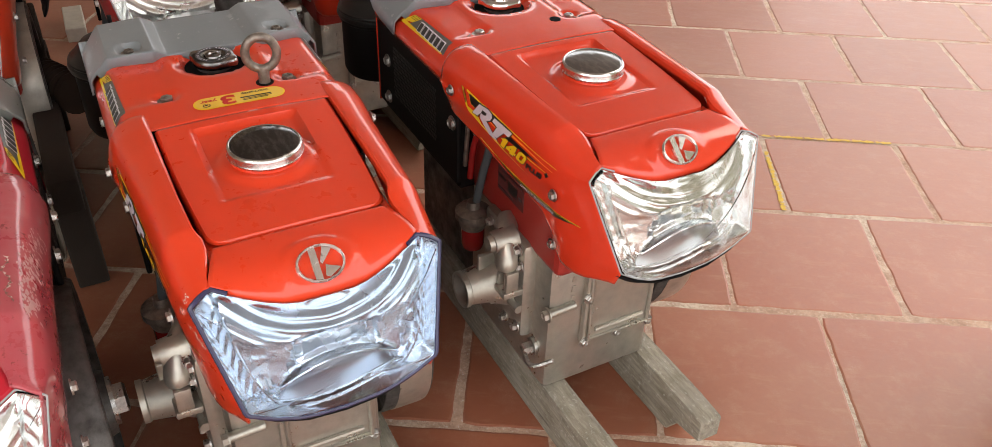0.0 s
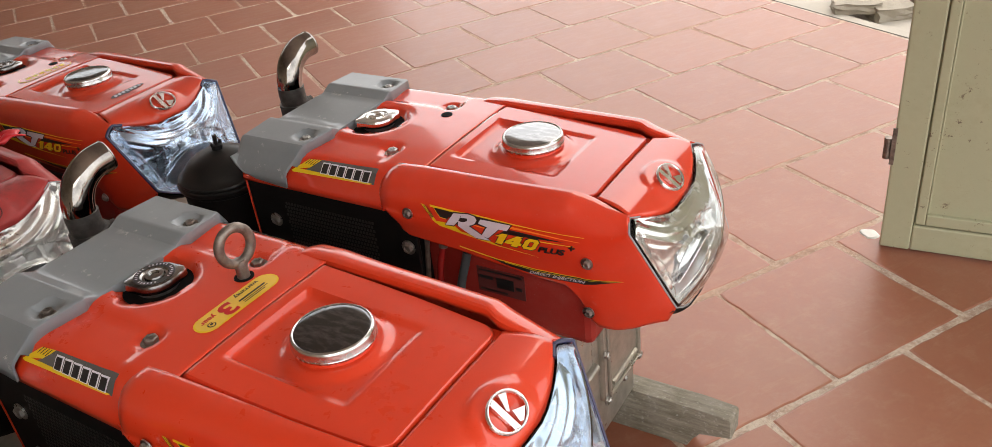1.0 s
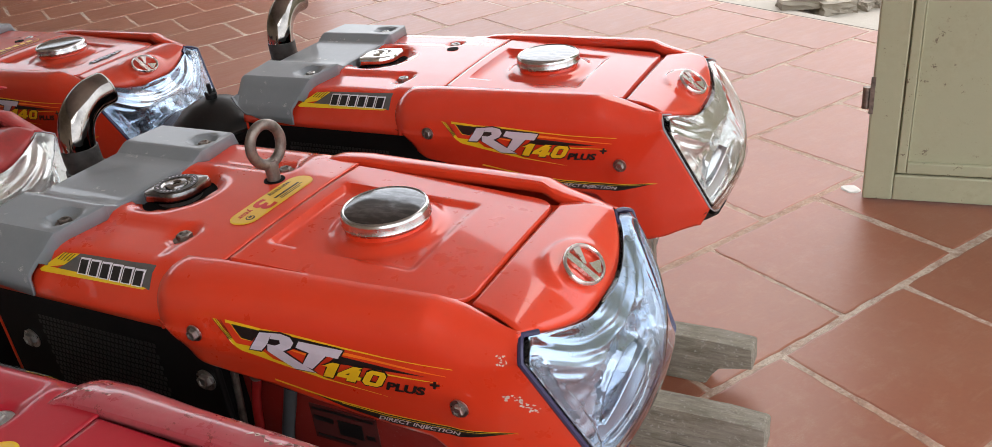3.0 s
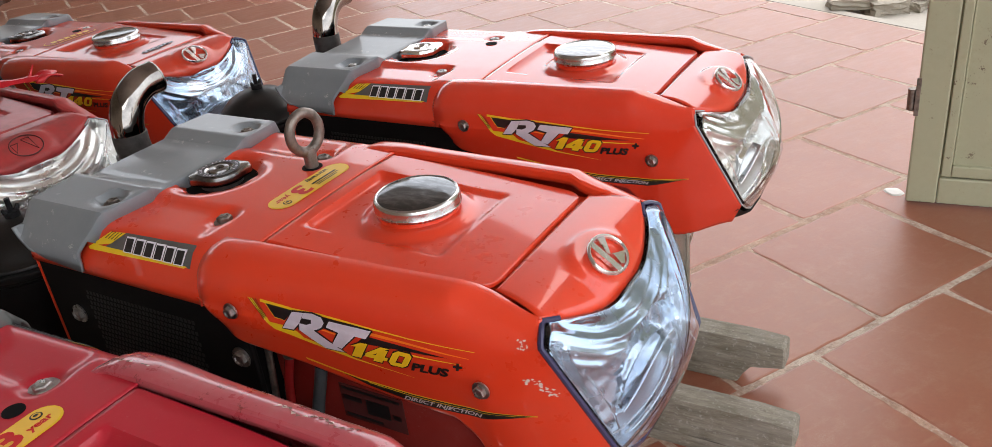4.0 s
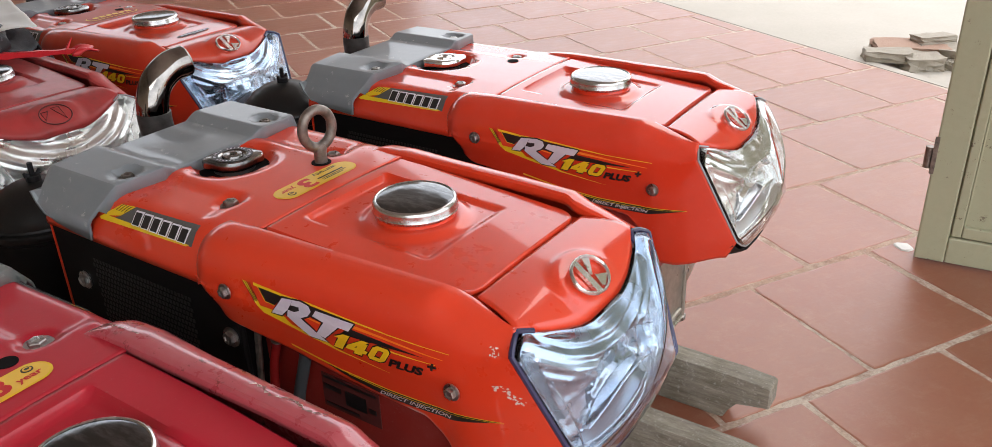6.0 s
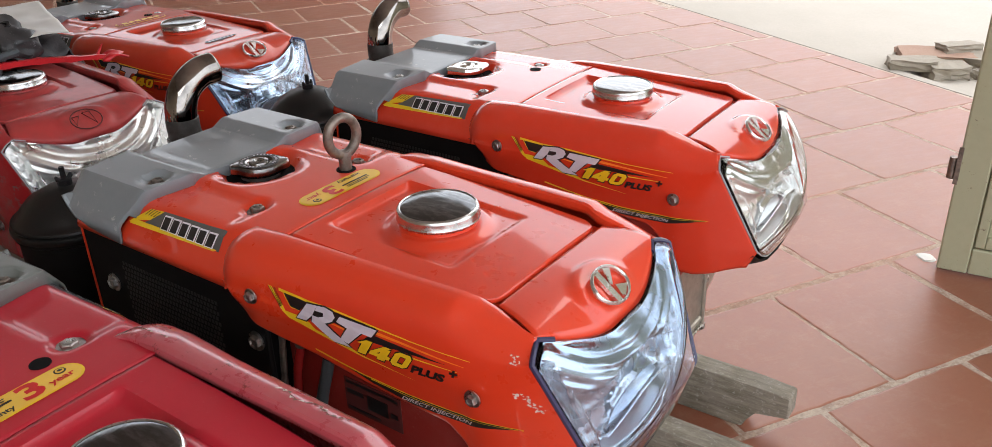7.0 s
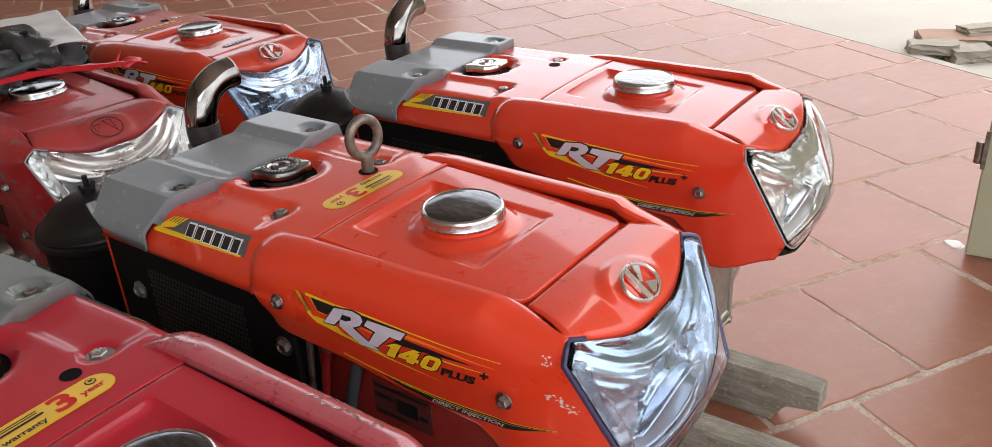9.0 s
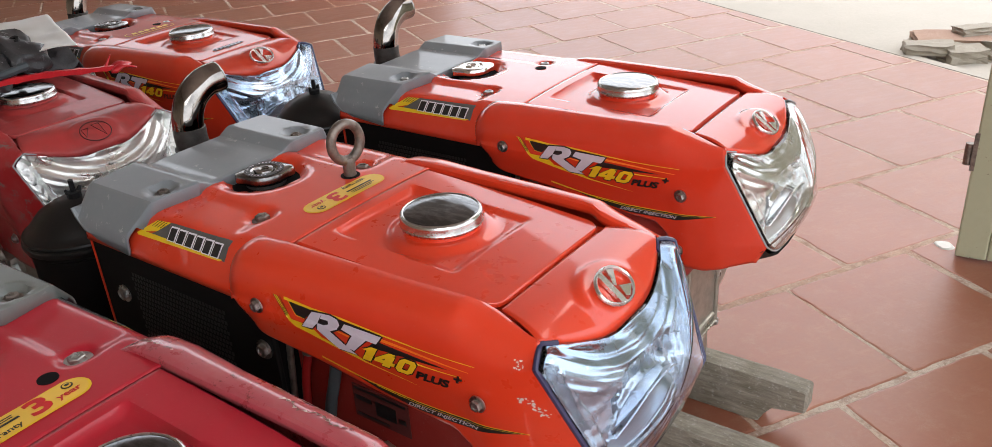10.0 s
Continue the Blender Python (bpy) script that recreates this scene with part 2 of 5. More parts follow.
def tile_material():
    """Sealed clay tile: each one a little different, dusty film, scuffs and fine grit."""
    m, n, l, p = nodes_of("terracotta_tile")
    info = n.new("ShaderNodeObjectInfo")
    geo = n.new("ShaderNodeNewGeometry")
    mp = n.new("ShaderNodeMapping")
    l.new(geo.outputs["Position"], mp.inputs["Vector"])
    v = mp.outputs["Vector"]
    a, b, c = noise_at(n, l, v, 5, 6), noise_at(n, l, v, 90, 5), noise_at(n, l, v, 1.4, 4)
    fine, blot = noise_at(n, l, v, 420, 3, 0.6), noise_at(n, l, v, 17, 6, 0.7)
    one = mix(n, l, info.outputs["Random"], (0.240, 0.068, 0.034), (0.298, 0.092, 0.048))
    base = mix(n, l, ramp(n, l, a, [(0.35, grey(0)), (0.75, grey(0.6))]), one, (0.300, 0.113, 0.066))
    base = mix(n, l, ramp(n, l, b, [(0.45, grey(0)), (0.8, grey(0.4))]), base, (0.24, 0.064, 0.038))
    base = mix(n, l, ramp(n, l, blot, [(0.30, grey(0.45)), (0.42, grey(0))]), base, (0.24, 0.075, 0.045))
    base = mix(n, l, ramp(n, l, c, [(0.40, grey(0.04)), (0.68, grey(0.26))]), base, (0.33, 0.200, 0.130))
    film = mix(n, l, 1.0, ramp(n, l, blot, [(0.50, grey(0)), (0.78, grey(0.35))]), ramp(n, l, fine, [(0.4, grey(0.2)), (0.65, grey(1))]), "MULTIPLY")
    base = mix(n, l, film, base, (0.48, 0.34, 0.255))
    smear = noise_at(n, l, coords(n, l, (3.5, 16, 1)), 2.0, 6, 0.7)
    base = mix(n, l, ramp(n, l, smear, [(0.54, grey(0)), (0.74, grey(0.32))]), base, (0.42, 0.25, 0.165))
    l.new(base, p.inputs["Base Color"])
    l.new(ramp(n, l, mix(n, l, 0.5, smear, mix(n, l, 0.5, blot, c)), [(0.35, grey(0.28)), (0.65, grey(0.52))]), p.inputs["Roughness"])
    p.inputs["Specular IOR Level"].default_value = 0.5
    p.inputs["Coat Weight"].default_value, p.inputs["Coat Roughness"].default_value = 0.12, 0.24
    bump(n, l, p, mix(n, l, 0.35, a, b), 0.16, 0.004)
    return m


def grout_material():
    """Mortar in the joints: cement smeared with tile dust, gritty."""
    m, n, l, p = nodes_of("mortar_joint")
    v = coords(n, l)
    where, grit, fine = noise_at(n, l, v, 2.2, 5, 0.6), noise_at(n, l, v, 150, 5, 0.75), noise_at(n, l, v, 30, 5, 0.7)
    base = mix(n, l, ramp(n, l, where, [(0.42, grey(0)), (0.58, grey(1))]), (0.47, 0.31, 0.225), (0.55, 0.46, 0.37))
    base = mix(n, l, ramp(n, l, fine, [(0.35, grey(0.7)), (0.55, grey(0))]), base, (0.26, 0.14, 0.10))
    base = mix(n, l, ramp(n, l, grit, [(0.36, grey(0.45)), (0.5, grey(0))]), base, (0.20, 0.15, 0.12))
    base = mix(n, l, ramp(n, l, grit, [(0.56, grey(0)), (0.66, grey(0.7))]), base, (0.60, 0.55, 0.50))
    l.new(base, p.inputs["Base Color"])
    p.inputs["Roughness"].default_value = 0.9
    bump(n, l, p, grit, 0.6, 0.004)
    return m


def ground_material(name, low, high, scale):
    m, n, l, p = nodes_of(name)
    v = coords(n, l)
    a, b = noise_at(n, l, v, scale, 7, 0.65), noise_at(n, l, v, scale * 25, 5)
    l.new(mix(n, l, mix(n, l, 0.4, a, b), low, high), p.inputs["Base Color"])
    p.inputs["Roughness"].default_value = 0.9
    bump(n, l, p, b, 0.4, 0.004)
    return m


M_WOOD = wood_material()
M_TILE = tile_material()
M_GROUT = grout_material()
M_YARD = ground_material("cement_yard", (0.36, 0.33, 0.28), (0.52, 0.48, 0.42), 2.5)
M_UNSEEN_WALL = ground_material("unseen_wall_brown", (0.26, 0.21, 0.16), (0.36, 0.30, 0.23), 1.5)
M_UNSEEN_ROOF = ground_material("unseen_roof_grey", (0.46, 0.46, 0.46), (0.58, 0.58, 0.57), 1.2)
M_BRICK = ground_material("broken_brick", (0.30, 0.17, 0.12), (0.42, 0.30, 0.23), 30)
M_GROOVE = ground_material("dark_groove", (0.035, 0.03, 0.026), (0.09, 0.075, 0.06), 40)
M_STONE = ground_material("broken_cement", (0.26, 0.23, 0.19), (0.42, 0.38, 0.31), 30)


# ---- mesh helpers ----
def smoothstep(t):
    t = min(1.0, max(0.0, t))
    return t * t * (3 - 2 * t)


def lerp(a, b, t):
    return a + (b - a) * t


def part(name, bm, material, parent=None, label="", smooth=False, thick=0.0, crisp=38):
    """Links a bmesh as one mesh object under a thing or a part."""
    bmesh.ops.recalc_face_normals(bm, faces=bm.faces)
    me = bpy.data.meshes.new(name)
    bm.to_mesh(me)
    bm.free()
    me.materials.append(material)
    for poly in me.polygons:
        poly.use_smooth = smooth
    ob = new(name, me)
    if smooth:
        me.set_sharp_from_angle(angle=radians(crisp))
    if thick:
        mod = ob.modifiers.new("thickness", "SOLIDIFY")
        mod.thickness, mod.offset = thick, -1
    ob.parent = parent
    if label:
        ob["label"] = label
    return ob


def grid(fn, nu, nv, closed=False):
    bm = bmesh.new()
    rows = [[bm.verts.new(fn(i / nu, j / nv)) for j in range(nv + (0 if closed else 1))] for i in range(nu + 1)]
    cols = nv if closed else nv
    for i in range(nu):
        for j in range(cols):
            k = (j + 1) % len(rows[0])
            bm.faces.new((rows[i][j], rows[i][k], rows[i + 1][k], rows[i + 1][j]))
    return bm


def capped(bm, n):
    """Closes the first ring of a round grid."""
    bm.verts.ensure_lookup_table()
    bm.faces.new(bm.verts[:n])
    return bm


def add_box(bm, x0, x1, y0, y1, z0, z1, bevel=0.0, m=None):
    res = bmesh.ops.create_cube(bm, size=1)
    vs = res["verts"]
    bmesh.ops.scale(bm, vec=(x1 - x0, y1 - y0, z1 - z0), verts=vs)
    bmesh.ops.translate(bm, vec=((x0 + x1) / 2, (y0 + y1) / 2, (z0 + z1) / 2), verts=vs)
    if bevel:
        es = list({e for v in vs for e in v.link_edges})
        vs = bmesh.ops.bevel(bm, geom=es, offset=bevel, segments=2, affect="EDGES", profile=0.5)["verts"]
    if m is not None:
        bmesh.ops.transform(bm, matrix=m, verts=vs)
    return bm


def box(x0, x1, y0, y1, z0, z1, bevel=0.0):
    return add_box(bmesh.new(), x0, x1, y0, y1, z0, z1, bevel)


def add_lathe(bm, profile, base, axis, n=32, start=(0, 0, 1)):
    """Turns (radius, along) pairs round an axis through base."""
    a = Vector(axis).normalized()
    u = a.orthogonal().normalized()
    w = a.cross(u)
    rings = []
    for r, h in profile:
        c = Vector(base) + a * h
        if r < 1e-6:
            rings.append([bm.verts.new(c)])
        else:
            rings.append([bm.verts.new(c + (u * math.cos(2 * math.pi * k / n) + w * math.sin(2 * math.pi * k / n)) * r) for k in range(n)])
    for A, B in zip(rings, rings[1:]):
        for k in range(n):
            j = (k + 1) % n
            if len(A) == 1 and len(B) == 1:
                continue
            if len(A) == 1:
                bm.faces.new((A[0], B[k], B[j]))
            elif len(B) == 1:
                bm.faces.new((A[k], B[0], A[j]))
            else:
                bm.faces.new((A[k], B[k], B[j], A[j]))
    return bm


def lathe(profile, base, axis=(0, 0, 1), n=32):
    return add_lathe(bmesh.new(), profile, base, axis, n)


def add_tube(bm, pts, radius, n=12, closed=False, caps=True):
    pts = [Vector(p) for p in pts]
    rings, count = [], len(pts)
    up = None
    for i, p in enumerate(pts):
        a = pts[(i - 1) % count] if closed or i else p
        b = pts[(i + 1) % count] if closed or i < count - 1 else p
        d = (b - a).normalized()
        up = d.orthogonal().normalized() if up is None else (up - d * up.dot(d)).normalized()
        w = d.cross(up)
        r = radius[i] if isinstance(radius, (list, tuple)) else radius
        rings.append([bm.verts.new(p + (up * math.cos(2 * math.pi * k / n) + w * math.sin(2 * math.pi * k / n)) * r) for k in range(n)])
    pairs = list(zip(rings, rings[1:])) + ([(rings[-1], rings[0])] if closed else [])
    for A, B in pairs:
        for k in range(n):
            j = (k + 1) % n
            bm.faces.new((A[k], A[j], B[j], B[k]))
    if caps and not closed:
        bm.faces.new(rings[0][::-1])
        bm.faces.new(rings[-1])
    return bm


def tube(pts, radius, n=12, closed=False, caps=True):
    return add_tube(bmesh.new(), pts, radius, n, closed, caps)


def bend(pts, steps=8):
    """A smooth line through the given points."""
    pts = [Vector(p) for p in pts]
    ext = [pts[0] * 2 - pts[1]] + pts + [pts[-1] * 2 - pts[-2]]
    out = []
    for i in range(1, len(ext) - 2):
        p0, p1, p2, p3 = ext[i - 1:i + 3]
        for k in range(steps):
            t = k / steps
            out.append(0.5 * ((2 * p1) + (p2 - p0) * t + (2 * p0 - 5 * p1 + 4 * p2 - p3) * t * t + (3 * p1 - p0 - 3 * p2 + p3) * t ** 3))
    return out + [pts[-1]]


def flat(polys):
    """Filled outlines in the plane, each a list of (u, v), as (verts, faces)."""
    verts, faces = [], []
    for poly in polys:
        k = len(verts)
        verts += [(u, v) for u, v in poly]
        faces.append(list(range(k, k + len(poly))))
    return verts, faces


WORDS = {}


def word(text, size, shear=0.0, squeeze=1.0, bold=0.0):
    """Lettering in the plane, centred, as (verts, faces)."""
    key = (text, size, shear, squeeze, bold)
    if key not in WORDS:
        cu = bpy.data.curves.new("word", "FONT")
        cu.body, cu.size, cu.shear, cu.align_x, cu.align_y, cu.offset, cu.resolution_u = text, size, shear, "CENTER", "CENTER", bold, 3
        ob = bpy.data.objects.new("word", cu)
        scene.collection.objects.link(ob)
        me = bpy.data.meshes.new_from_object(ob.evaluated_get(bpy.context.evaluated_depsgraph_get()))
        WORDS[key] = ([(v.co.x * squeeze, v.co.y) for v in me.vertices], [list(p.vertices) for p in me.polygons])
        bpy.data.objects.remove(ob)
        bpy.data.meshes.remove(me)
    return WORDS[key]


def lay(shape, place, surface, ray, lift, cut=0.008):
    """Lays a plane shape on a surface: place maps (u, v) to a point off it, ray is the way to it."""
    bm = bmesh.new()
    vs = [bm.verts.new((u, v, 0)) for u, v in shape[0]]
    for f in shape[1]:
        try:
            bm.faces.new([vs[i] for i in f])
        except ValueError:
            pass
    bmesh.ops.triangulate(bm, faces=bm.faces)
    for _ in range(5):
        long = [e for e in bm.edges if e.calc_length() > cut]
        if not long:
            break
        bmesh.ops.subdivide_edges(bm, edges=long, cuts=1)
        bmesh.ops.triangulate(bm, faces=bm.faces)
    way = Vector(ray).normalized()
    for v in bm.verts:
        start = Vector(place(v.co.x, v.co.y))
        hit = surface.ray_cast(start, way)
        v.co = (hit[0] if hit[0] is not None else Vector((9, 9, 9))) - way * lift
    bmesh.ops.delete(bm, geom=[v for v in bm.verts if v.co.length > 5], context="VERTS")
    return bm


def loft_profile(points):
    """Evenly readable polyline: returns a function of 0..1 along it."""
    pts = [Vector(p) for p in points]
    acc = [0.0]
    for a, b in zip(pts, pts[1:]):
        acc.append(acc[-1] + (b - a).length)

    def at(s):
        d = s * acc[-1]
        for i in range(len(pts) - 1):
            if d <= acc[i + 1] or i == len(pts) - 2:
                return pts[i].lerp(pts[i + 1], (d - acc[i]) / max(1e-9, acc[i + 1] - acc[i]))
    return at


def knots(x, table):
    """Straight lines between (x, value) pairs."""
    if x <= table[0][0]:
        return table[0][1]
    for (a, va), (b, vb) in zip(table, table[1:]):
        if x <= b:
            return lerp(va, vb, (x - a) / (b - a))
    return table[-1][1]


# ---- engine: shapes in its own axes (x to the lamp, y to its left, z up) ----
TOP = 0.6015


def nose_z(x, y):
    drop = 83.0 * max(0.0, x - 0.160) ** 3.02
    pad = 0.0035 * smoothstep((1.0 - math.hypot((x - 0.212) / 0.036, y / 0.046)) / 0.25)
    return TOP - drop - 0.10 * y * y + pad


def lip_x(v):
    return 0.2375 - 0.0305 * abs(v) ** 2.3


SECTION = loft_profile([(0.0985, 0.594, 0), (0.099, 0.6035, 0), (0.103, 0.6062, 0), (0.116, 0.6066, 0), (0.130, 0.6045, 0), (0.142, 0.6003, 0),
                        (0.1515, 0.5942, 0), (0.1590, 0.5860, 0), (0.1645, 0.5755, 0), (0.1682, 0.563, 0), (0.1705, 0.549, 0), (0.1712, 0.536, 0), (0.1700, 0.522, 0),
                        (0.1668, 0.507, 0), (0.1625, 0.491, 0), (0.1585, 0.473, 0), (0.155, 0.455, 0), (0.152, 0.438, 0)])
LAMP_TOP, LAMP_SIDE, LAMP_LOW, LAMP_FOOT = Vector((0.207, 0.117, 0.593)), Vector((0.217, 0.141, 0.579)), Vector((0.271, 0.112, 0.457)), Vector((0.257, 0.110, 0.428))


def fender_front(s):
    if s < 0.08:
        return LAMP_TOP
    if s < 0.42:
        return LAMP_TOP.lerp(LAMP_SIDE, (s - 0.08) / 0.34)
    if s < 0.86:
        return LAMP_SIDE.lerp(LAMP_LOW, (s - 0.42) / 0.44)
    return LAMP_LOW.lerp(LAMP_FOOT, (s - 0.86) / 0.14)


def fender_inner(x):
    """Half width of the hood opening: it narrows, then steps in beside the nose."""
    return knots(x, [(-0.19, 0.1195), (-0.11, 0.1190), (0.05, 0.1165), (0.118, 0.1135), (0.128, 0.1125), (0.140, 0.1070), (0.155, 0.1055), (0.180, 0.1090), (0.207, 0.1165)])


def fender_outer(x):
    return knots(x, [(-0.18, 0.181), (-0.12, 0.1785), (-0.05, 0.170), (0.08, 0.160), (0.16, 0.1565), (0.22, 0.151)])


FENDER_LOW = [(-0.180, 0.552), (-0.165, 0.540), (-0.152, 0.530), (-0.128, 0.519), (-0.09, 0.5125), (-0.04, 0.505), (0.02, 0.493), (0.08, 0.4835), (0.122, 0.4805), (0.140, 0.460), (0.150, 0.428), (0.165, 0.408), (0.19, 0.402), (0.215, 0.404), (0.238, 0.414), (0.26, 0.428)]


def fender_point(side, slip=(0, 0, 0)):
    def at(u, s):
        c, front = SECTION(s), fender_front(s)
        back = -0.181 + 0.010 * smoothstep((s - 0.35) / 0.3) + 0.012 * smoothstep((s - 0.6) / 0.4)
        x = lerp(back, front.x, u)
        inner, outer = fender_inner(x), fender_outer(x)
        y, z = inner + (c.x - 0.0985) / 0.0727 * (outer - inner), c.y
        low = knots(x, FENDER_LOW)
        if z < 0.56:
            k = (0.56 - low) / (0.56 - 0.438)
            z = 0.56 - (0.56 - z) * k
            y = outer - (outer - y) * max(0.5, min(1.0, k))
        z += (knots(x, [(-0.18, 0.6105), (-0.12, 0.6140), (0.126, 0.6150), (0.148, 0.6085), (0.207, 0.5955)]) - 0.6062) * smoothstep((z - 0.545) / 0.055)
        r = max(0.0, 1 - (x - back) / 0.030)
        y -= 0.012 * r * r
        z -= 0.007 * r * r * (1 if z > 0.56 else 0)
        w = min(1.0, max(0.0, (x - 0.06) / (front.x - 0.06)))
        w = w ** lerp(5.0, 3.2, smoothstep((s - 0.25) / 0.5))
        y, z = lerp(y, front.y, w), lerp(z, front.z, w)
        return (x + slip[0], side * (y + slip[1]), z + slip[2])
    return at


def lens_outline(n=192):
    half = [(lip_x(v), v * 0.117, nose_z(lip_x(v), v * 0.117) - 0.003) for v in (0, 0.12, 0.25, 0.4, 0.55, 0.7, 0.85, 1.0)]
    half += [tuple(LAMP_TOP.lerp(LAMP_SIDE, 0.5)), tuple(LAMP_SIDE), tuple(LAMP_SIDE.lerp(LAMP_LOW, 0.33)), tuple(LAMP_SIDE.lerp(LAMP_LOW, 0.66)),
             tuple(LAMP_LOW), (0.270, 0.085, 0.439), (0.268, 0.058, 0.425), (0.267, 0.04, 0.420), (0.266, 0, 0.416)]
    full = half + [(x, -y, z) for x, y, z in half[-2:0:-1]] + [half[0]]
    at = loft_profile(full)
    return [at(k / n) for k in range(n)]


OUTLINE = lens_outline()


def lens_point(r, k, shrink=1.0):
    b = OUTLINE[k % len(OUTLINE)]
    y, z = b.y * r * shrink, 0.488 + (b.z - 0.488) * r * shrink
    return Vector((0.292 - (0.292 - b.x) * r ** 2.0, y, z))


def lamp_inside(y, z):
    """A point just behind the glass."""
    r2 = min(1.0, (y / 0.125) ** 2 + ((z - 0.488) / 0.085) ** 2)
    return Vector((0.292 - 0.040 * r2 - 0.014, y, z))


def facet(p):
    """Small tilted facets of the reflector."""
    i, j = math.floor(p.y / 0.019), math.floor(p.z / 0.016)
    r = random.Random(i * 131 + j * 17)
    return r.uniform(-0.14, 0.14) * (p.y - (i + 0.5) * 0.019) + r.uniform(-0.16, 0.16) * (p.z - (j + 0.5) * 0.016)


def lamp_divider(z):
    """Half width at which a curved rib parts the side pockets from the main bowl."""
    return knots(z, [(0.42, 0.064), (0.44, 0.073), (0.47, 0.088), (0.50, 0.098), (0.54, 0.108), (0.594, 0.117)])


def reflector_point(r, k):
    """Deep bowl low in the middle, arcs above it, upright flutes at both sides."""
    p = lens_point(r, k, 0.992)
    d = math.hypot(p.y / 0.078, (p.z - 0.450) / 0.050)
    side = smoothstep((abs(p.y) - lamp_divider(p.z)) / 0.004)
    top = smoothstep((p.z - 0.520) / 0.012) * (1 - side)
    bowl = smoothstep((1.0 - d) / 0.12)
    depth = 0.013 + 0.012 * (1 - r) + bowl * (0.006 + 0.036 * max(0.0, 1 - d * d))
    depth += side * (0.010 + 0.0024 * abs(math.sin((abs(p.y) + 0.30 * p.z) * math.pi / 0.0085)))
    depth += top * 0.0012 * math.sin(math.hypot(p.y * 0.8, p.z - 0.645) * 2 * math.pi / 0.0105)
    mid = (1 - side) * (1 - top) * (1 - bowl)
    depth += mid * (0.010 + 0.010 * smoothstep((1.5 - d) / 0.03) - 0.006 * smoothstep((abs(p.y) - 0.045) / 0.006) + facet(p))
    depth *= smoothstep((1 - r) / 0.06)
    return (p.x - 0.0028 - depth, p.y, p.z)


def tank_point(u, v):
    x = lerp(-0.1155, 0.150, u)
    w = v * 2 - 1
    half = lerp(0.1165, 0.1040, u) + 0.0035 * math.sin(math.pi * u)
    edge = (1 - u) * 0.2655
    corner = 0.024
    if edge < corner:
        t = corner - edge
        half -= corner - math.sqrt(max(0, corner ** 2 - t ** 2))
    y = w * half
    z = lerp(0.6130, 0.6025, u) - 0.20 * y * y
    side = (1 - abs(w)) * half
    z -= 0.004 * max(0, 1 - min(edge, side) / 0.004) ** 2
    # sunken apron round the filler neck
    a = max(abs(x + 0.012) / 0.088, abs(y + 0.004) / 0.070)
    z -= 0.0085 * smoothstep((1.0 - a) / 0.085) * (0.35 + 0.65 * smoothstep((0.05 - x) / 0.1))
    neck = math.hypot(x, y)
    z += 0.006 * smoothstep((0.066 - neck) / 0.014)
    return (x, y, z)


def cowl_height(x, y):
    a = abs(y)
    step = 1 - smoothstep((x + 0.205) / 0.02)
    z = knots(a, [(0, 0.6125), (0.070, 0.6120), (0.081, lerp(0.6115, 0.6075, step)), (0.134, lerp(0.6095, 0.6070, step)), (0.142, 0.605), (0.148, 0.601), (0.168, 0.566), (0.1705, 0.560), (0.171, 0.552)])
    r = math.hypot(x + 0.299, y)
    z -= 0.013 * smoothstep((0.052 - r) / 0.007) + 0.002 * smoothstep((0.064 - r) / 0.01)
    for bx, by in ((-0.206, -0.0855), (-0.206, 0.0855)):
        z -= 0.005 * smoothstep((0.019 - math.hypot(x - bx, y - by)) / 0.007)
    return z


def cowl_point(u, v):
    a = [-0.171, -0.1705, -0.168, -0.160, -0.153, -0.148, -0.142]
    ys = a + [lerp(-0.138, 0.138, k / 40) for k in range(41)] + [-q for q in a[::-1]]
    f = v * (len(ys) - 1)
    y = ys[int(round(f))]
    x = lerp(-0.465, -0.1185, u)
    return (x, y, cowl_height(x, y))


COWL_NV = 6 + 1 + 41 + 7 - 1


BRACKET_Y = [(0, 0.0), (0.36, 0.060), (0.37, 0.062), (0.43, 0.0765), (0.44, 0.0790), (0.74, 0.1430), (0.755, 0.1465), (0.86, 0.1715), (0.875, 0.1740), (1, 0.1755)]
BRACKET_Z = [(0, 0.6150), (0.36, 0.6150), (0.37, 0.6158), (0.43, 0.6238), (0.44, 0.6248), (0.74, 0.6215), (0.755, 0.6190), (0.86, 0.5850), (0.875, 0.5800), (1, 0.5540)]


BRACKET_A = [0, 0.12, 0.24, 0.36, 0.37, 0.43, 0.44] + [0.44 + 0.02 * k for k in range(1, 16)] + [0.755, 0.79, 0.825, 0.86, 0.875, 0.93, 1.0]
BRACKET_W = [-a for a in BRACKET_A[:0:-1]] + BRACKET_A
BRACKET_U = [0, 0.10, 0.13] + [0.13 + 0.82 * k / 24 for k in range(1, 25)] + [0.97, 1.0]


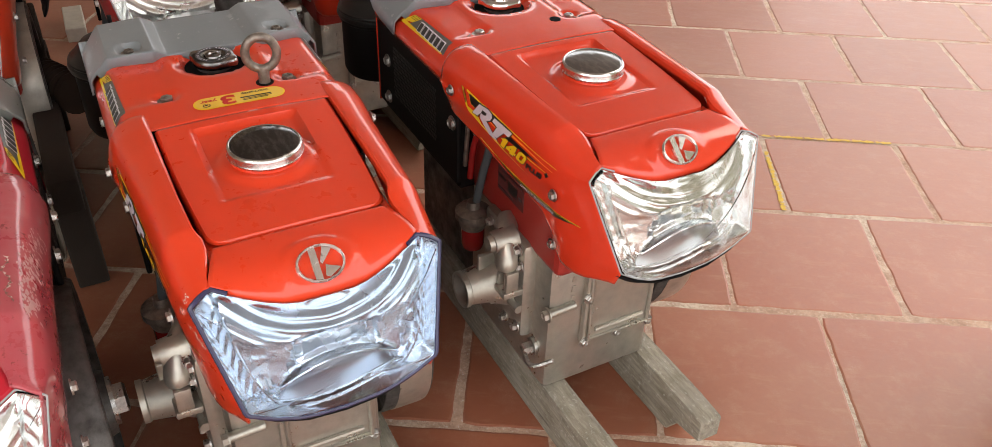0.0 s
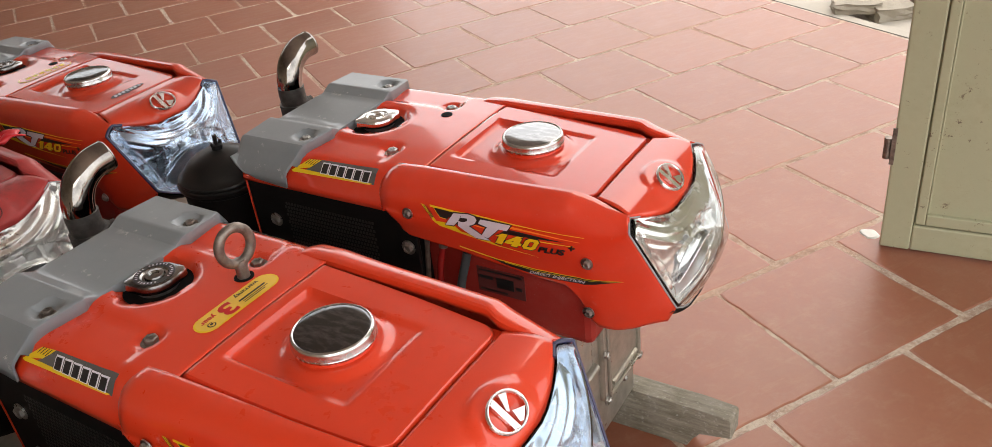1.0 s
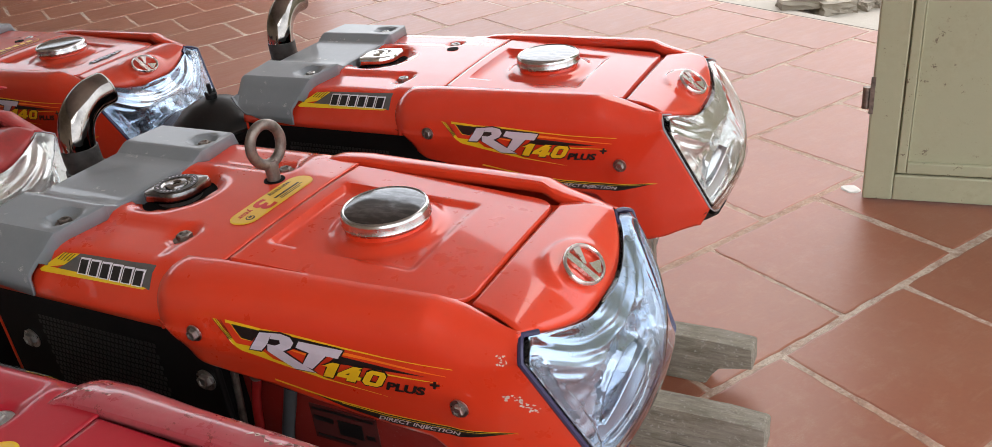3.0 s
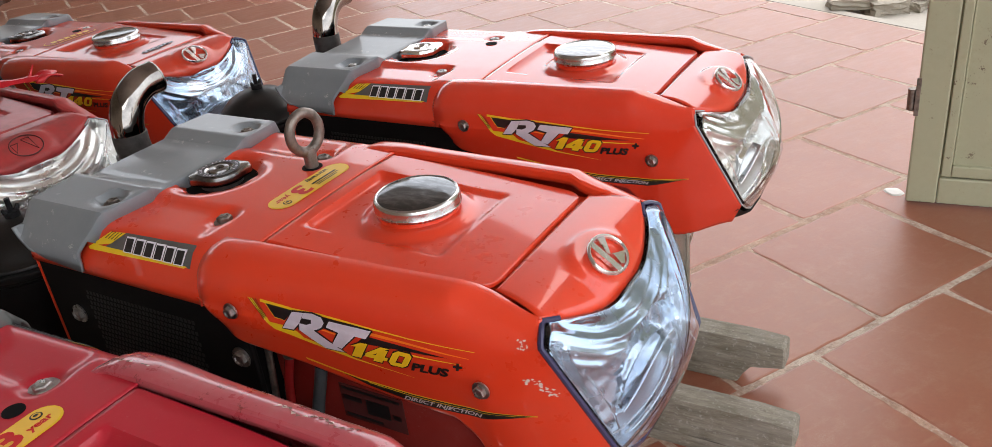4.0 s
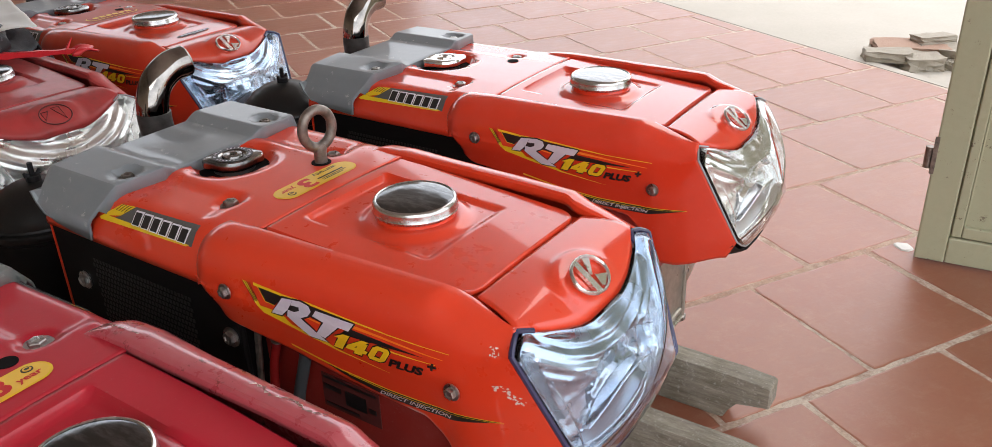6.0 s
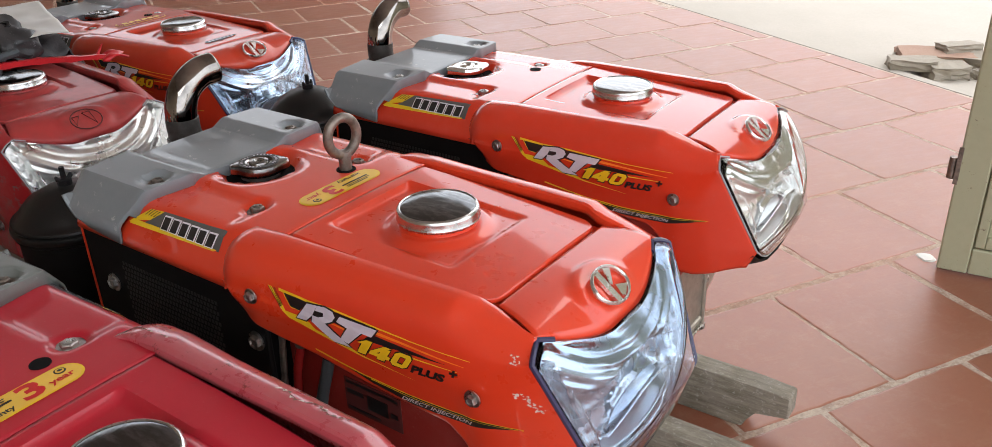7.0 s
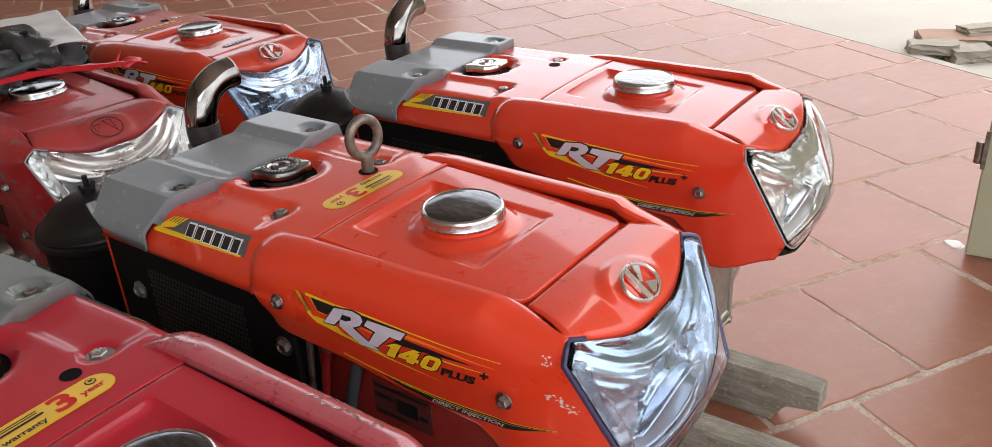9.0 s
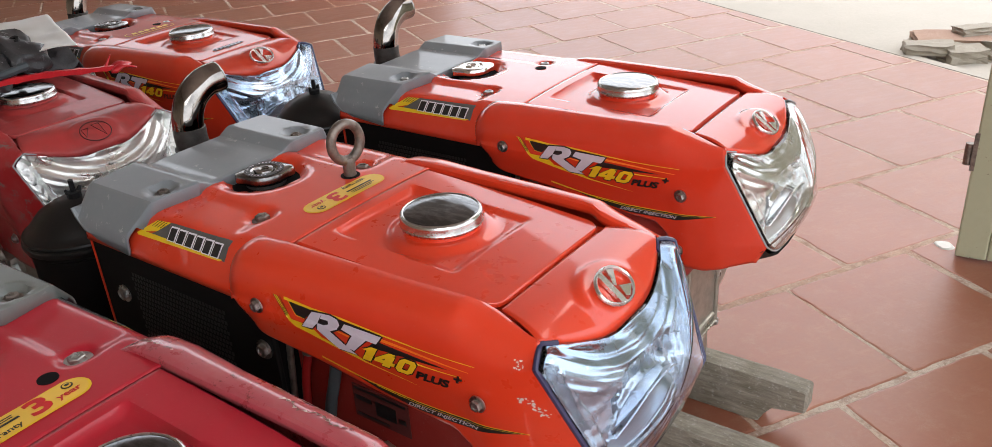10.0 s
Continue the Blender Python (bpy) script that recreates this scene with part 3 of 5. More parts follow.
def bracket_point(u, v):
    w = BRACKET_W[int(round(v * (len(BRACKET_W) - 1)))]
    u = BRACKET_U[int(round(u * (len(BRACKET_U) - 1)))]
    a = abs(w)
    y, z = math.copysign(knots(a, BRACKET_Y), w), knots(a, BRACKET_Z)
    front = knots(abs(y), [(0, -0.334), (0.074, -0.333), (0.080, -0.329), (0.143, -0.338), (0.150, -0.342), (0.176, -0.364)])
    if u < 0.05:
        x, z = -0.4745, z - 0.020
    elif u < 0.11:
        x, z = -0.4735, z - 0.0035
    elif u > 0.98:
        x, z = front + 0.0015, (min(z - 0.004, cowl_height(front, y) - 0.003) if a < 0.80 else z - 0.004)
    elif u > 0.96:
        x, z = front, z - (0.0012 if a < 0.80 else 0.0)
    else:
        x = lerp(-0.468, front - 0.002, (u - 0.13) / 0.82)
    z = max(z, knots(x, [(-0.4745, 0.596), (-0.468, 0.583), (-0.455, 0.571), (-0.43, 0.562), (-0.364, 0.556)]))
    r = math.hypot(x + 0.360, abs(y) - 0.1115)
    z -= 0.008 * smoothstep((0.021 - r) / 0.007)
    return (x, y, z)


def hex_bolt(bm, at, axis, r=0.008, h=0.006, washer=True):
    a = Vector(axis).normalized()
    if washer:
        add_lathe(bm, [(0, 0), (r * 1.45, 0), (r * 1.45, h * 0.25), (0, h * 0.25)], at, axis, 20)
    add_lathe(bm, [(r, h * 0.2), (r, h * 0.85), (r * 0.85, h), (r * 0.55, h * 1.02), (r * 0.5, h * 0.8), (0, h * 0.8)], at, axis, 6)
    return bm


def surface_of(ob):
    from mathutils import bvhtree
    me = ob.data
    return bvhtree.BVHTree.FromPolygons([v.co for v in me.vertices], [tuple(p.vertices) for p in me.polygons])


def slant(u0, u1, v0, v1, s=0.25):
    return [(u0 + s * v0, v0), (u1 + s * v0, v0), (u1 + s * v1, v1), (u0 + s * v1, v1)]


def side_decals(root, fender, side):
    """Printed side stripe with model lettering; the drawing plane is (along x, up z)."""
    surf = surface_of(fender)
    flip = -1 if side > 0 else 1

    def place(u, v):
        return (u * flip, side * 0.4, v)

    def put(name, shape, material, lift, label=""):
        part(name, lay(shape, place, surf, (0, -side, 0), lift), material, root, label)

    def line(pts, half):
        """A tapering stripe along the given points."""
        n = len(pts) - 1
        return [(u, v + half * (1 - 0.8 * k / n)) for k, (u, v) in enumerate(pts)] + [(u, v - half * (1 - 0.8 * k / n)) for k, (u, v) in reversed(list(enumerate(pts)))]

    def spread(shape, origin, along, up):
        """Lettering stretched over a parallelogram given by three of its corners."""
        us, vs = [u for u, v in shape[0]], [v for u, v in shape[0]]
        out = []
        for u, v in shape[0]:
            a, b = (u - min(us)) / (max(us) - min(us)), (v - min(vs)) / (max(vs) - min(vs))
            out.append((origin[0] + a * (along[0] - origin[0]) + b * (up[0] - origin[0]), origin[1] + a * (along[1] - origin[1]) + b * (up[1] - origin[1])))
        return out, shape[1]

    def grown(polys, by):
        out = []
        for poly in polys:
            cu, cv = sum(p[0] for p in poly) / len(poly), sum(p[1] for p in poly) / len(poly)
            out.append([(u + by * (u - cu) / max(1e-6, math.hypot(u - cu, v - cv)), v + by * (v - cv) / max(1e-6, math.hypot(u - cu, v - cv))) for u, v in poly])
        return out

    put("decal_stripe", flat([[(-0.0967, 0.5795), (-0.0912, 0.5791), (-0.0717, 0.5567), (-0.0545, 0.5555), (-0.0401, 0.5510), (-0.0328, 0.5448), (-0.0093, 0.5399), (0.008, 0.5379), (0.0238, 0.5315), (0.0907, 0.5218),
                               (0.0238, 0.5295), (-0.0102, 0.5360), (-0.0381, 0.5420), (-0.0674, 0.5490), (-0.0756, 0.5550)],
                              line([(-0.0816, 0.5782), (-0.0425, 0.5742), (-0.009, 0.5740), (0.0491, 0.5695), (0.0873, 0.5672), (0.1563, 0.5666)], 0.0016),
                              line([(-0.0765, 0.5771), (-0.0657, 0.5622), (-0.0541, 0.5608)], 0.0008),
                              line([(0.0820, 0.5512), (0.0943, 0.5503), (0.1419, 0.5513)], 0.0013)]), M_YELLOW, 0.0006)
    put("decal_shadow", flat([[(-0.0755, 0.5765), (-0.0425, 0.5728), (-0.0543, 0.5603), (-0.0657, 0.5615)], [(-0.020, 0.5728), (0.046, 0.5690), (0.050, 0.5655), (0.020, 0.556), (-0.02, 0.562)],
                              [(0.04, 0.5608), (0.09, 0.5575), (0.13, 0.5555), (0.086, 0.5535), (0.03, 0.552)]]), M_INK, 0.0004)
    put("decal_flash", flat([line([(0.040, 0.5645), (0.082, 0.5622), (0.1501, 0.5588)], 0.0019), line([(0.01, 0.5565), (-0.02, 0.5600)], 0.0012)]), M_ORANGE_PRINT, 0.0008)
    put("decal_hatch", flat([[(-0.0945 + q, 0.5793), (-0.0938 + q, 0.5793), (-0.0775 + q * 0.3, 0.5595 + q * 0.3), (-0.0785 + q * 0.3, 0.5595 + q * 0.3)] for q in (-0.0015, 0.0015, 0.0045, 0.0075)]), M_INK, 0.0011)
    letters = [[(-0.0429, 0.5721), (-0.0290, 0.5733), (-0.0353, 0.5613), (-0.0429, 0.5533), (-0.0564, 0.5529)],
               [(-0.0290, 0.5733), (-0.0187, 0.5742), (-0.0083, 0.5720), (-0.0053, 0.5668), (-0.0091, 0.5610), (-0.0181, 0.5568), (-0.0270, 0.5609), (-0.0207, 0.5635), (-0.0207, 0.5674), (-0.0317, 0.5672)],
               [(-0.0353, 0.5613), (-0.0270, 0.5609), (-0.0181, 0.5568), (0.0146, 0.5376), (-0.0094, 0.5380), (-0.0358, 0.5541)],
               [(0.0009, 0.5696), (0.0482, 0.5678), (0.0418, 0.5586), (0.0291, 0.5591), (0.0112, 0.5416), (0.0008, 0.5443), (0.0110, 0.5595), (-0.0036, 0.5625)]]
    put("model_lettering_outline", flat(grown([letters[0], letters[2]], 0.0020) + grown([letters[3]], 0.0022)
                                        + [[(-0.030, 0.5748), (-0.0185, 0.5758), (-0.0070, 0.5735), (-0.0032, 0.5668), (-0.0075, 0.5598), (-0.0175, 0.5550), (-0.033, 0.5600)]]), M_INK, 0.0012)
    put("model_lettering", flat(letters), M_SILVER, 0.0016, "silver model lettering")
    digits = [[[(0.0, 0.68), (0.13, 1), (0.25, 1), (0.25, 0), (0.09, 0), (0.09, 0.68)]],
              [[(0.29, 0.42), (0.47, 1), (0.61, 1), (0.41, 0.42)], [(0.29, 0.18), (0.67, 0.18), (0.67, 0.42), (0.29, 0.42)], [(0.46, 0), (0.61, 0), (0.61, 0.86), (0.46, 0.86)]],
              [[(0.70, 0.2), (0.70, 0.8), (0.76, 1), (0.81, 1), (0.81, 0), (0.76, 0)], [(0.91, 0), (0.91, 1), (0.95, 1), (1.01, 0.8), (1.01, 0.2), (0.95, 0)],
               [(0.81, 0.75), (0.81, 1), (0.91, 1), (0.91, 0.75)], [(0.81, 0), (0.81, 0.25), (0.91, 0.25), (0.91, 0)]]]
    for shape in digits:
        laid = [[(0.0159 + 0.0656 * a + 0.0115 * b, 0.5360 - 0.0016 * a + 0.0185 * b) for a, b in poly] for poly in shape]
        put("digit_outline", flat(grown(laid, 0.0019)), M_INK, 0.0019)
        put("digit", flat(laid), M_YELLOW, 0.0023, "yellow printed digit")
    put("plus_lettering", spread(word("PLUS", 0.014, 0, 1.0, 0.0007), (0.0865, 0.5325), (0.1257, 0.5340), (0.0910, 0.5430)), M_INK, 0.0012, "small black lettering")
    put("plus_sign", spread(word("+", 0.014, 0, 1.0, 0.0006), (0.1330, 0.5440), (0.1425, 0.5445), (0.1345, 0.5525)), M_INK, 0.0012)
    put("lower_stripe", flat([line([(-0.042, 0.5150), (0.0213, 0.5035), (0.0789, 0.4985), (0.1450, 0.4985), (0.2060, 0.5005)], 0.0012)]), M_YELLOW, 0.0010)
    put("lower_hairline", flat([line([(0.030, 0.5010), (0.0789, 0.4957), (0.1450, 0.4955), (0.2060, 0.4995)], 0.0006)]), M_YELLOW, 0.0010)
    put("lower_stripe_shadow", flat([[(-0.01, 0.5090), (0.0213, 0.5030), (0.0789, 0.4978), (0.1450, 0.4978), (0.2040, 0.5000), (0.150, 0.4870), (0.08, 0.4868), (0.03, 0.4960)]]), M_INK, 0.0006)
    put("small_lettering", spread(word("DIRECT INJECTION", 0.0082, 0.2, 1.0, 0.0002), (0.0670, 0.4880), (0.1514, 0.4880), (0.0690, 0.4945)), M_SILVER, 0.0014)


def name_plate(root, cowl, side):
    """Brand strip on the flank of the cowl, drawn as plain shapes."""
    surf = surface_of(cowl)

    def place(u, v):
        return (u if side < 0 else -0.548 - u, side * 0.4, v)

    def put(name, shape, material, lift, parent=root):
        return part(name, lay(shape, place, surf, (0, -side, 0), lift, 0.006), material, parent)

    plate = put("name_plate", flat([[(-0.3003, 0.6034), (-0.1897, 0.6055), (-0.1915, 0.5850), (-0.2063, 0.5858), (-0.335, 0.5850), (-0.3204, 0.5913)]]), M_GREY_INK, 0.0010)
    put("plate_stripe", flat([[(-0.3582, 0.5830), (-0.3250, 0.6021), (-0.3003, 0.6034), (-0.3204, 0.5913), (-0.3423, 0.5871), (-0.2854, 0.5874), (-0.2143, 0.5874), (-0.1950, 0.5866), (-0.2000, 0.5845), (-0.3554, 0.5812)]]), M_YELLOW, 0.0015, plate)
    put("plate_hatch", flat([[(q, 0.6028), (q + 0.0016, 0.6028), (q - 0.008, 0.5955), (q - 0.0096, 0.5955)] for q in (-0.322, -0.317, -0.312, -0.307)]), M_INK, 0.0020, plate)
    for k in range(6):
        q = -0.2985 + k * 0.0163
        put("plate_bar_edge", flat([[(q, 0.5862), (q + 0.0150, 0.5864), (q + 0.0185, 0.6022), (q + 0.0035, 0.6018)]]), M_WHITE, 0.0020, plate)
        put("plate_bar", flat([[(q + 0.0020, 0.5874), (q + 0.0134, 0.5876), (q + 0.0163, 0.6011), (q + 0.0049, 0.6007)]]), M_INK, 0.0025, plate)


def stadium(length, width, n=10):
    r = width / 2
    pts = []
    for c, a0 in ((length / 2 - r, -90), (-(length / 2 - r), 90)):
        for k in range(n + 1):
            a = radians(a0 + 180 * k / n)
            pts.append((c + r * math.cos(a), r * math.sin(a)))
    return pts


def round_rect(cx, cy, w, h, r=0.003, n=4):
    pts = []
    for sx, sy, a0 in ((1, 1, 0), (-1, 1, 90), (-1, -1, 180), (1, -1, 270)):
        for k in range(n + 1):
            a = radians(a0 + 90 * k / n)
            pts.append((cx + sx * (w / 2 - r) + r * math.cos(a), cy + sy * (h / 2 - r) + r * math.sin(a)))
    return pts


def warranty_sticker(root, cowl, turned, ground=None):
    """Yellow pill-shaped sticker across the cowl; turned: reads from the lamp side."""
    surf = surface_of(cowl)
    s = 1 if turned else -1

    def place(u, v):
        return (-0.157 + v * s, 0.005 - u * s, 0.8)

    def put(name, shape, material, lift):
        part(name, lay(shape, place, surf, (0, 0, -1), lift, 0.006), material, root)

    def shift(shape, du, dv):
        return [(u + du, v + dv) for u, v in shape[0]], shape[1]

    put("sticker_edge", flat([stadium(0.126, 0.034)]), M_YELLOW, 0.0006)
    put("sticker", flat([stadium(0.121, 0.030)]), M_STICKER if ground is None else ground, 0.0011)
    if ground is not None:
        for k in range(6):
            put("sticker_bar", flat([slant(k * 0.0165 - 0.048, k * 0.0165 - 0.036, -0.007, 0.007, 0.2)]), M_YELLOW, 0.0016)
        return
    put("sticker_number", shift(word("3", 0.034, 0, 1.35, 0.0012), 0.016, 0.0), M_RED_PRINT, 0.0016)
    put("sticker_word", shift(word("year", 0.0115, 0, 1.1, 0.0003), 0.0415, -0.004), M_RED_PRINT, 0.0016)
    put("sticker_lettering", shift(word("warranty", 0.0100, 0, 1.05, 0.0002), -0.023, -0.0085), M_INK, 0.0016)
    bars = [round_rect(-0.022, 0.0025, 0.043, 0.0030, 0.0008), round_rect(-0.020, 0.0100, 0.034, 0.0016, 0.0004), round_rect(-0.024, 0.0068, 0.04, 0.0014, 0.0004)]
    put("sticker_bars", flat(bars), M_INK, 0.0016)
    ring = [(0.046 + 0.0052 * math.cos(a), 0.0068 + 0.0052 * math.sin(a)) for a in [2 * math.pi * k / 20 for k in range(20)]]
    core = [(0.046 + 0.0038 * math.cos(a), 0.0068 + 0.0038 * math.sin(a)) for a in [2 * math.pi * k / 20 for k in range(20)]]
    dot = [(0.046 + 0.0024 * math.cos(a), 0.0068 + 0.0018 * math.sin(a)) for a in [2 * math.pi * k / 14 for k in range(14)]]
    put("sticker_mark", flat([ring]), M_INK, 0.0015)
    put("sticker_mark_core", flat([core]), M_STICKER, 0.0019)
    put("sticker_mark_dot", flat([dot]), M_INK, 0.0023)


def emblem(root, chrome=True):
    """Round badge on the nose: a ring with two bars, or just its engraved scar."""
    x, y = 0.217, 0.0
    n = Vector((nose_z(0.200, 0) - nose_z(0.232, 0), 0, 0.032)).normalized()
    fore = Vector((n.z, 0, -n.x))
    side = Vector((0, 1, 0))
    base = Vector((x, y, nose_z(x, y) + 0.0012))

    def p(a, b, h):
        return base + fore * (a * 0.78) + side * b + n * h

    if not chrome:
        bm = bmesh.new()
        add_tube(bm, [p(0.0255 * math.cos(t), 0.0255 * math.sin(t), -0.0008) for t in [2 * math.pi * k / 40 for k in range(40)]], 0.0010, 6, True)
        add_tube(bm, [p(-0.017, 0.012, -0.0006), p(0.017, 0.012, -0.0006), p(-0.017, -0.001, -0.0006), p(-0.017, 0.012, -0.0006)], 0.0007, 6)
        add_tube(bm, [p(-0.012, -0.008, -0.0006), p(0.010, -0.020, -0.0006), p(-0.012, -0.020, -0.0006), p(-0.012, -0.008, -0.0006)], 0.0007, 6)
        part("badge_scar", bm, M_SCAR, root, "dark groove where a round badge was")
        return
    ring = grid(lambda u, v: p(*[(0.0258 + 0.0022 * math.cos(2 * math.pi * u)) * q for q in (math.cos(2 * math.pi * v), math.sin(2 * math.pi * v))], 0.0025 + 0.0030 * math.sin(2 * math.pi * u)), 10, 44, True)
    badge = part("badge_ring", ring, M_BADGE, root, "chrome ring badge", True)

    def bar(pts, h):
        bm = bmesh.new()
        lo, hi = [bm.verts.new(p(a, -b, 0)) for a, b in pts], [bm.verts.new(p(a, -b, h)) for a, b in pts]
        bm.faces.new(hi)
        for k in range(len(pts)):
            j = (k + 1) % len(pts)
            bm.faces.new((lo[k], lo[j], hi[j], hi[k]))
        return bm
    part("badge_bar", bar([(-0.0215, 0.0100), (0.0215, 0.0100), (0.0238, 0.0020), (-0.0238, 0.0020)], 0.0040), M_BADGE, badge)
    part("badge_wedge", bar([(-0.0175, -0.0155), (-0.0225, -0.006), (-0.002, 0.0005), (0.002, -0.0015)], 0.0040), M_BADGE, badge)
    part("badge_foot", bar([(0.0120, -0.0200), (0.0225, -0.0060), (0.0195, -0.0015), (0.0030, -0.0045), (0.0055, -0.0075)], 0.0040), M_BADGE, badge)


def filler_cap(root, body, top):
    part("filler_neck", lathe([(0.058, 0.5945), (0.0515, 0.5975), (0.0470, 0.602), (0.0452, 0.608), (0.0448, 0.6160)], (0, 0, 0), n=56), body, root, smooth=True)
    cap = part("fuel_cap", lathe([(0.043, 0.6135), (0.0462, 0.6138), (0.0474, 0.6150), (0.0477, 0.6168), (0.0470, 0.6180), (0.0470, 0.6240), (0.0464, 0.6265), (0.0450, 0.6282),
                                  (0.0436, 0.6288), (0.0424, 0.6280)], (0, 0, 0), n=72), M_CAP_SIDE, root, "round chromed fuel cap", True)
    part("cap_disc", lathe([(0.0425, 0.6278), (0.039, 0.6288), (0.025, 0.6298), (0, 0.6304)], (0, 0, 0), n=72), top, cap, smooth=True)


def radiator_cap(root, bright):
    c = (-0.299, 0.0, 0)
    part("radiator_well", lathe([(0, 0.5992), (0.043, 0.5992), (0.044, 0.6004)], c, n=48), M_MATT, root)
    part("radiator_neck", lathe([(0.026, 0.592), (0.026, 0.606), (0.029, 0.607), (0.029, 0.609)], c, n=40), M_CAST_DARK, root, smooth=True)
    bm = bmesh.new()
    n = 80
    mat = M_CHROME if bright else M_CHROME_DIRTY

    def rad(a):
        lug = max(math.exp(-((math.sin((a - q) / 2)) / 0.16) ** 2) for q in (0.9, 0.9 + math.pi))
        return 0.0305 + 0.008 * lug
    levels = [(f, z - 0.0065) for f, z in ((0.98, 0.612), (1.0, 0.614), (1.0, 0.6205), (0.96, 0.6235), (0.84, 0.6245), (0.60, 0.6245), (0.52, 0.6225), (0.44, 0.6225), (0.40, 0.6255), (0.22, 0.6262), (0.16, 0.6240))]
    rings = []
    for f, z in levels:
        rings.append([bm.verts.new((c[0] + math.cos(t) * (rad(t) if f > 0.8 else 0.0305) * f, math.sin(t) * (rad(t) if f > 0.8 else 0.0305) * f, z)) for t in [2 * math.pi * k / n for k in range(n)]])
    for A, B in zip(rings, rings[1:]):
        for k in range(n):
            j = (k + 1) % n
            bm.faces.new((A[k], A[j], B[j], B[k]))
    bm.faces.new(rings[-1])
    cap = part("radiator_cap", bm, mat, root, "pressed metal radiator cap with two lugs", True)
    if not bright:
        part("cap_band", lathe([(0.0180, 0.6185), (0.0256, 0.6185), (0.0258, 0.6181)], c, n=60), M_INK, cap)
        bars = flat([[((0.0205 + h) * math.cos(t + w), (0.0205 + h) * math.sin(t + w)) for h, w in ((0, -0.06), (0.0032, -0.05), (0.0032, 0.03), (0, 0.035))] for t in [0.21 * k for k in range(28) if k % 7]])
        bm = bmesh.new()
        for poly in bars[1]:
            bm.faces.new([bm.verts.new((c[0] + bars[0][i][0], bars[0][i][1], 0.6190)) for i in poly])
        part("cap_print", bm, M_SILVER, cap)


def eye_bolt(root):
    base = Vector((-0.191, 0.049, 0.6095))
    bm = bmesh.new()
    ring = [base + Vector((0.004 * math.sin(t), 0.0212 * math.sin(t), 0.048 - 0.0240 * math.cos(t))) for t in [2 * math.pi * k / 40 for k in range(40)]]
    add_tube(bm, ring, 0.0064, 12, True)
    add_tube(bm, [base + Vector((0, 0, q)) for q in (-0.004, 0.014, 0.022, 0.028)], [0.0082, 0.0080, 0.0088, 0.0075], 14)
    part("lifting_eye", bm, M_RUST, root, "weathered steel lifting eye screwed into the hood", True)
    # black disc laid on the uncut cowl paints the hole's darkness
    part("eye_hole_disc", lathe([(0, 0.6131), (0.0125, 0.6131), (0.0128, 0.6115)], (base.x, base.y, 0), n=24), M_MATT, root)


def headlamp(root, lens_mat, rim_mat, blue):
    n = len(OUTLINE)
    lens = capped(grid(lambda u, v: lens_point(max(u, 0.02), int(round(v * n))), 16, n, True), n)
    lamp = part("headlamp_lens", lens, lens_mat, root, "bluish film-covered headlamp glass" if blue else "clear moulded headlamp glass", True, 0.0022)
    lamp.visible_shadow = False
    part("reflector", capped(grid(lambda u, v: reflector_point(max(u, 0.008), int(round(v * n))), 96, n, True), n), M_REFLECT_SOFT if blue else M_REFLECT_DULL if lens_mat is M_LENS_HAZY else M_REFLECT, lamp, "fluted silver reflector", True)
    # satin low-beam bowl, a dim reflection put into its grey, its bright rim and the ribbed sill under it
    def bowl(u, v):
        y = lerp(-0.070, 0.070, v)
        top = 0.502 - 0.034 * (abs(y) / 0.070) ** 2.2
        low = 0.446 + 0.012 * math.sin(y * 34)
        return lamp_inside(y, lerp(low, top, u)) + Vector((-0.006 - 0.016 * math.sin(u * math.pi), 0, 0))
    part("lamp_bowl", grid(bowl, 14, 40), M_BOWL_GREY, lamp, "satin low-beam bowl greyed to stand for a dim reflection", True)
    for u, r in ((1.0, 0.0012), (0.0, 0.0016)):
        part("bowl_rim", tube([bowl(u, k / 40) for k in range(41)], r, 8), M_REFLECT, lamp, smooth=True)
    part("bowl_sill", tube([bowl(0.0, k / 40) + Vector((0.002, 0, -0.009)) for k in range(41)], 0.0022, 8), M_REFLECT, lamp, smooth=True)
    for s in (-1, 1):
        line = [lamp_inside(s * lamp_divider(z), z) + Vector((0.0015, 0, 0)) for z in [lerp(0.432, 0.540, q / 24) for q in range(25)]]
        part("lamp_rib", tube(line, 0.0011, 8), M_REFLECT, lamp, smooth=True)
    below = [k for k in range(n) if OUTLINE[k].z < 0.5915 and not (abs(OUTLINE[k].y) < 0.1 and OUTLINE[k].z > 0.5)]
    part("lamp_rim", tube([lens_point(1, k) + Vector((-0.0005, 0, 0)) for k in below], 0.0030 if blue else 0.0013, 8), rim_mat, lamp, smooth=True)
    bm = grid(lambda u, v: (lerp(0.265, 0.215, u), lerp(-0.112, 0.112, v), knots(abs(lerp(-0.112, 0.112, v)), [(0, 0.412), (0.045, 0.416), (0.08, 0.430), (0.112, 0.452)]) - 0.012 * math.sin(u * math.pi)), 6, 30)
    part("lamp_skirt", bm, M_BLACK, root, smooth=True, thick=0.003)


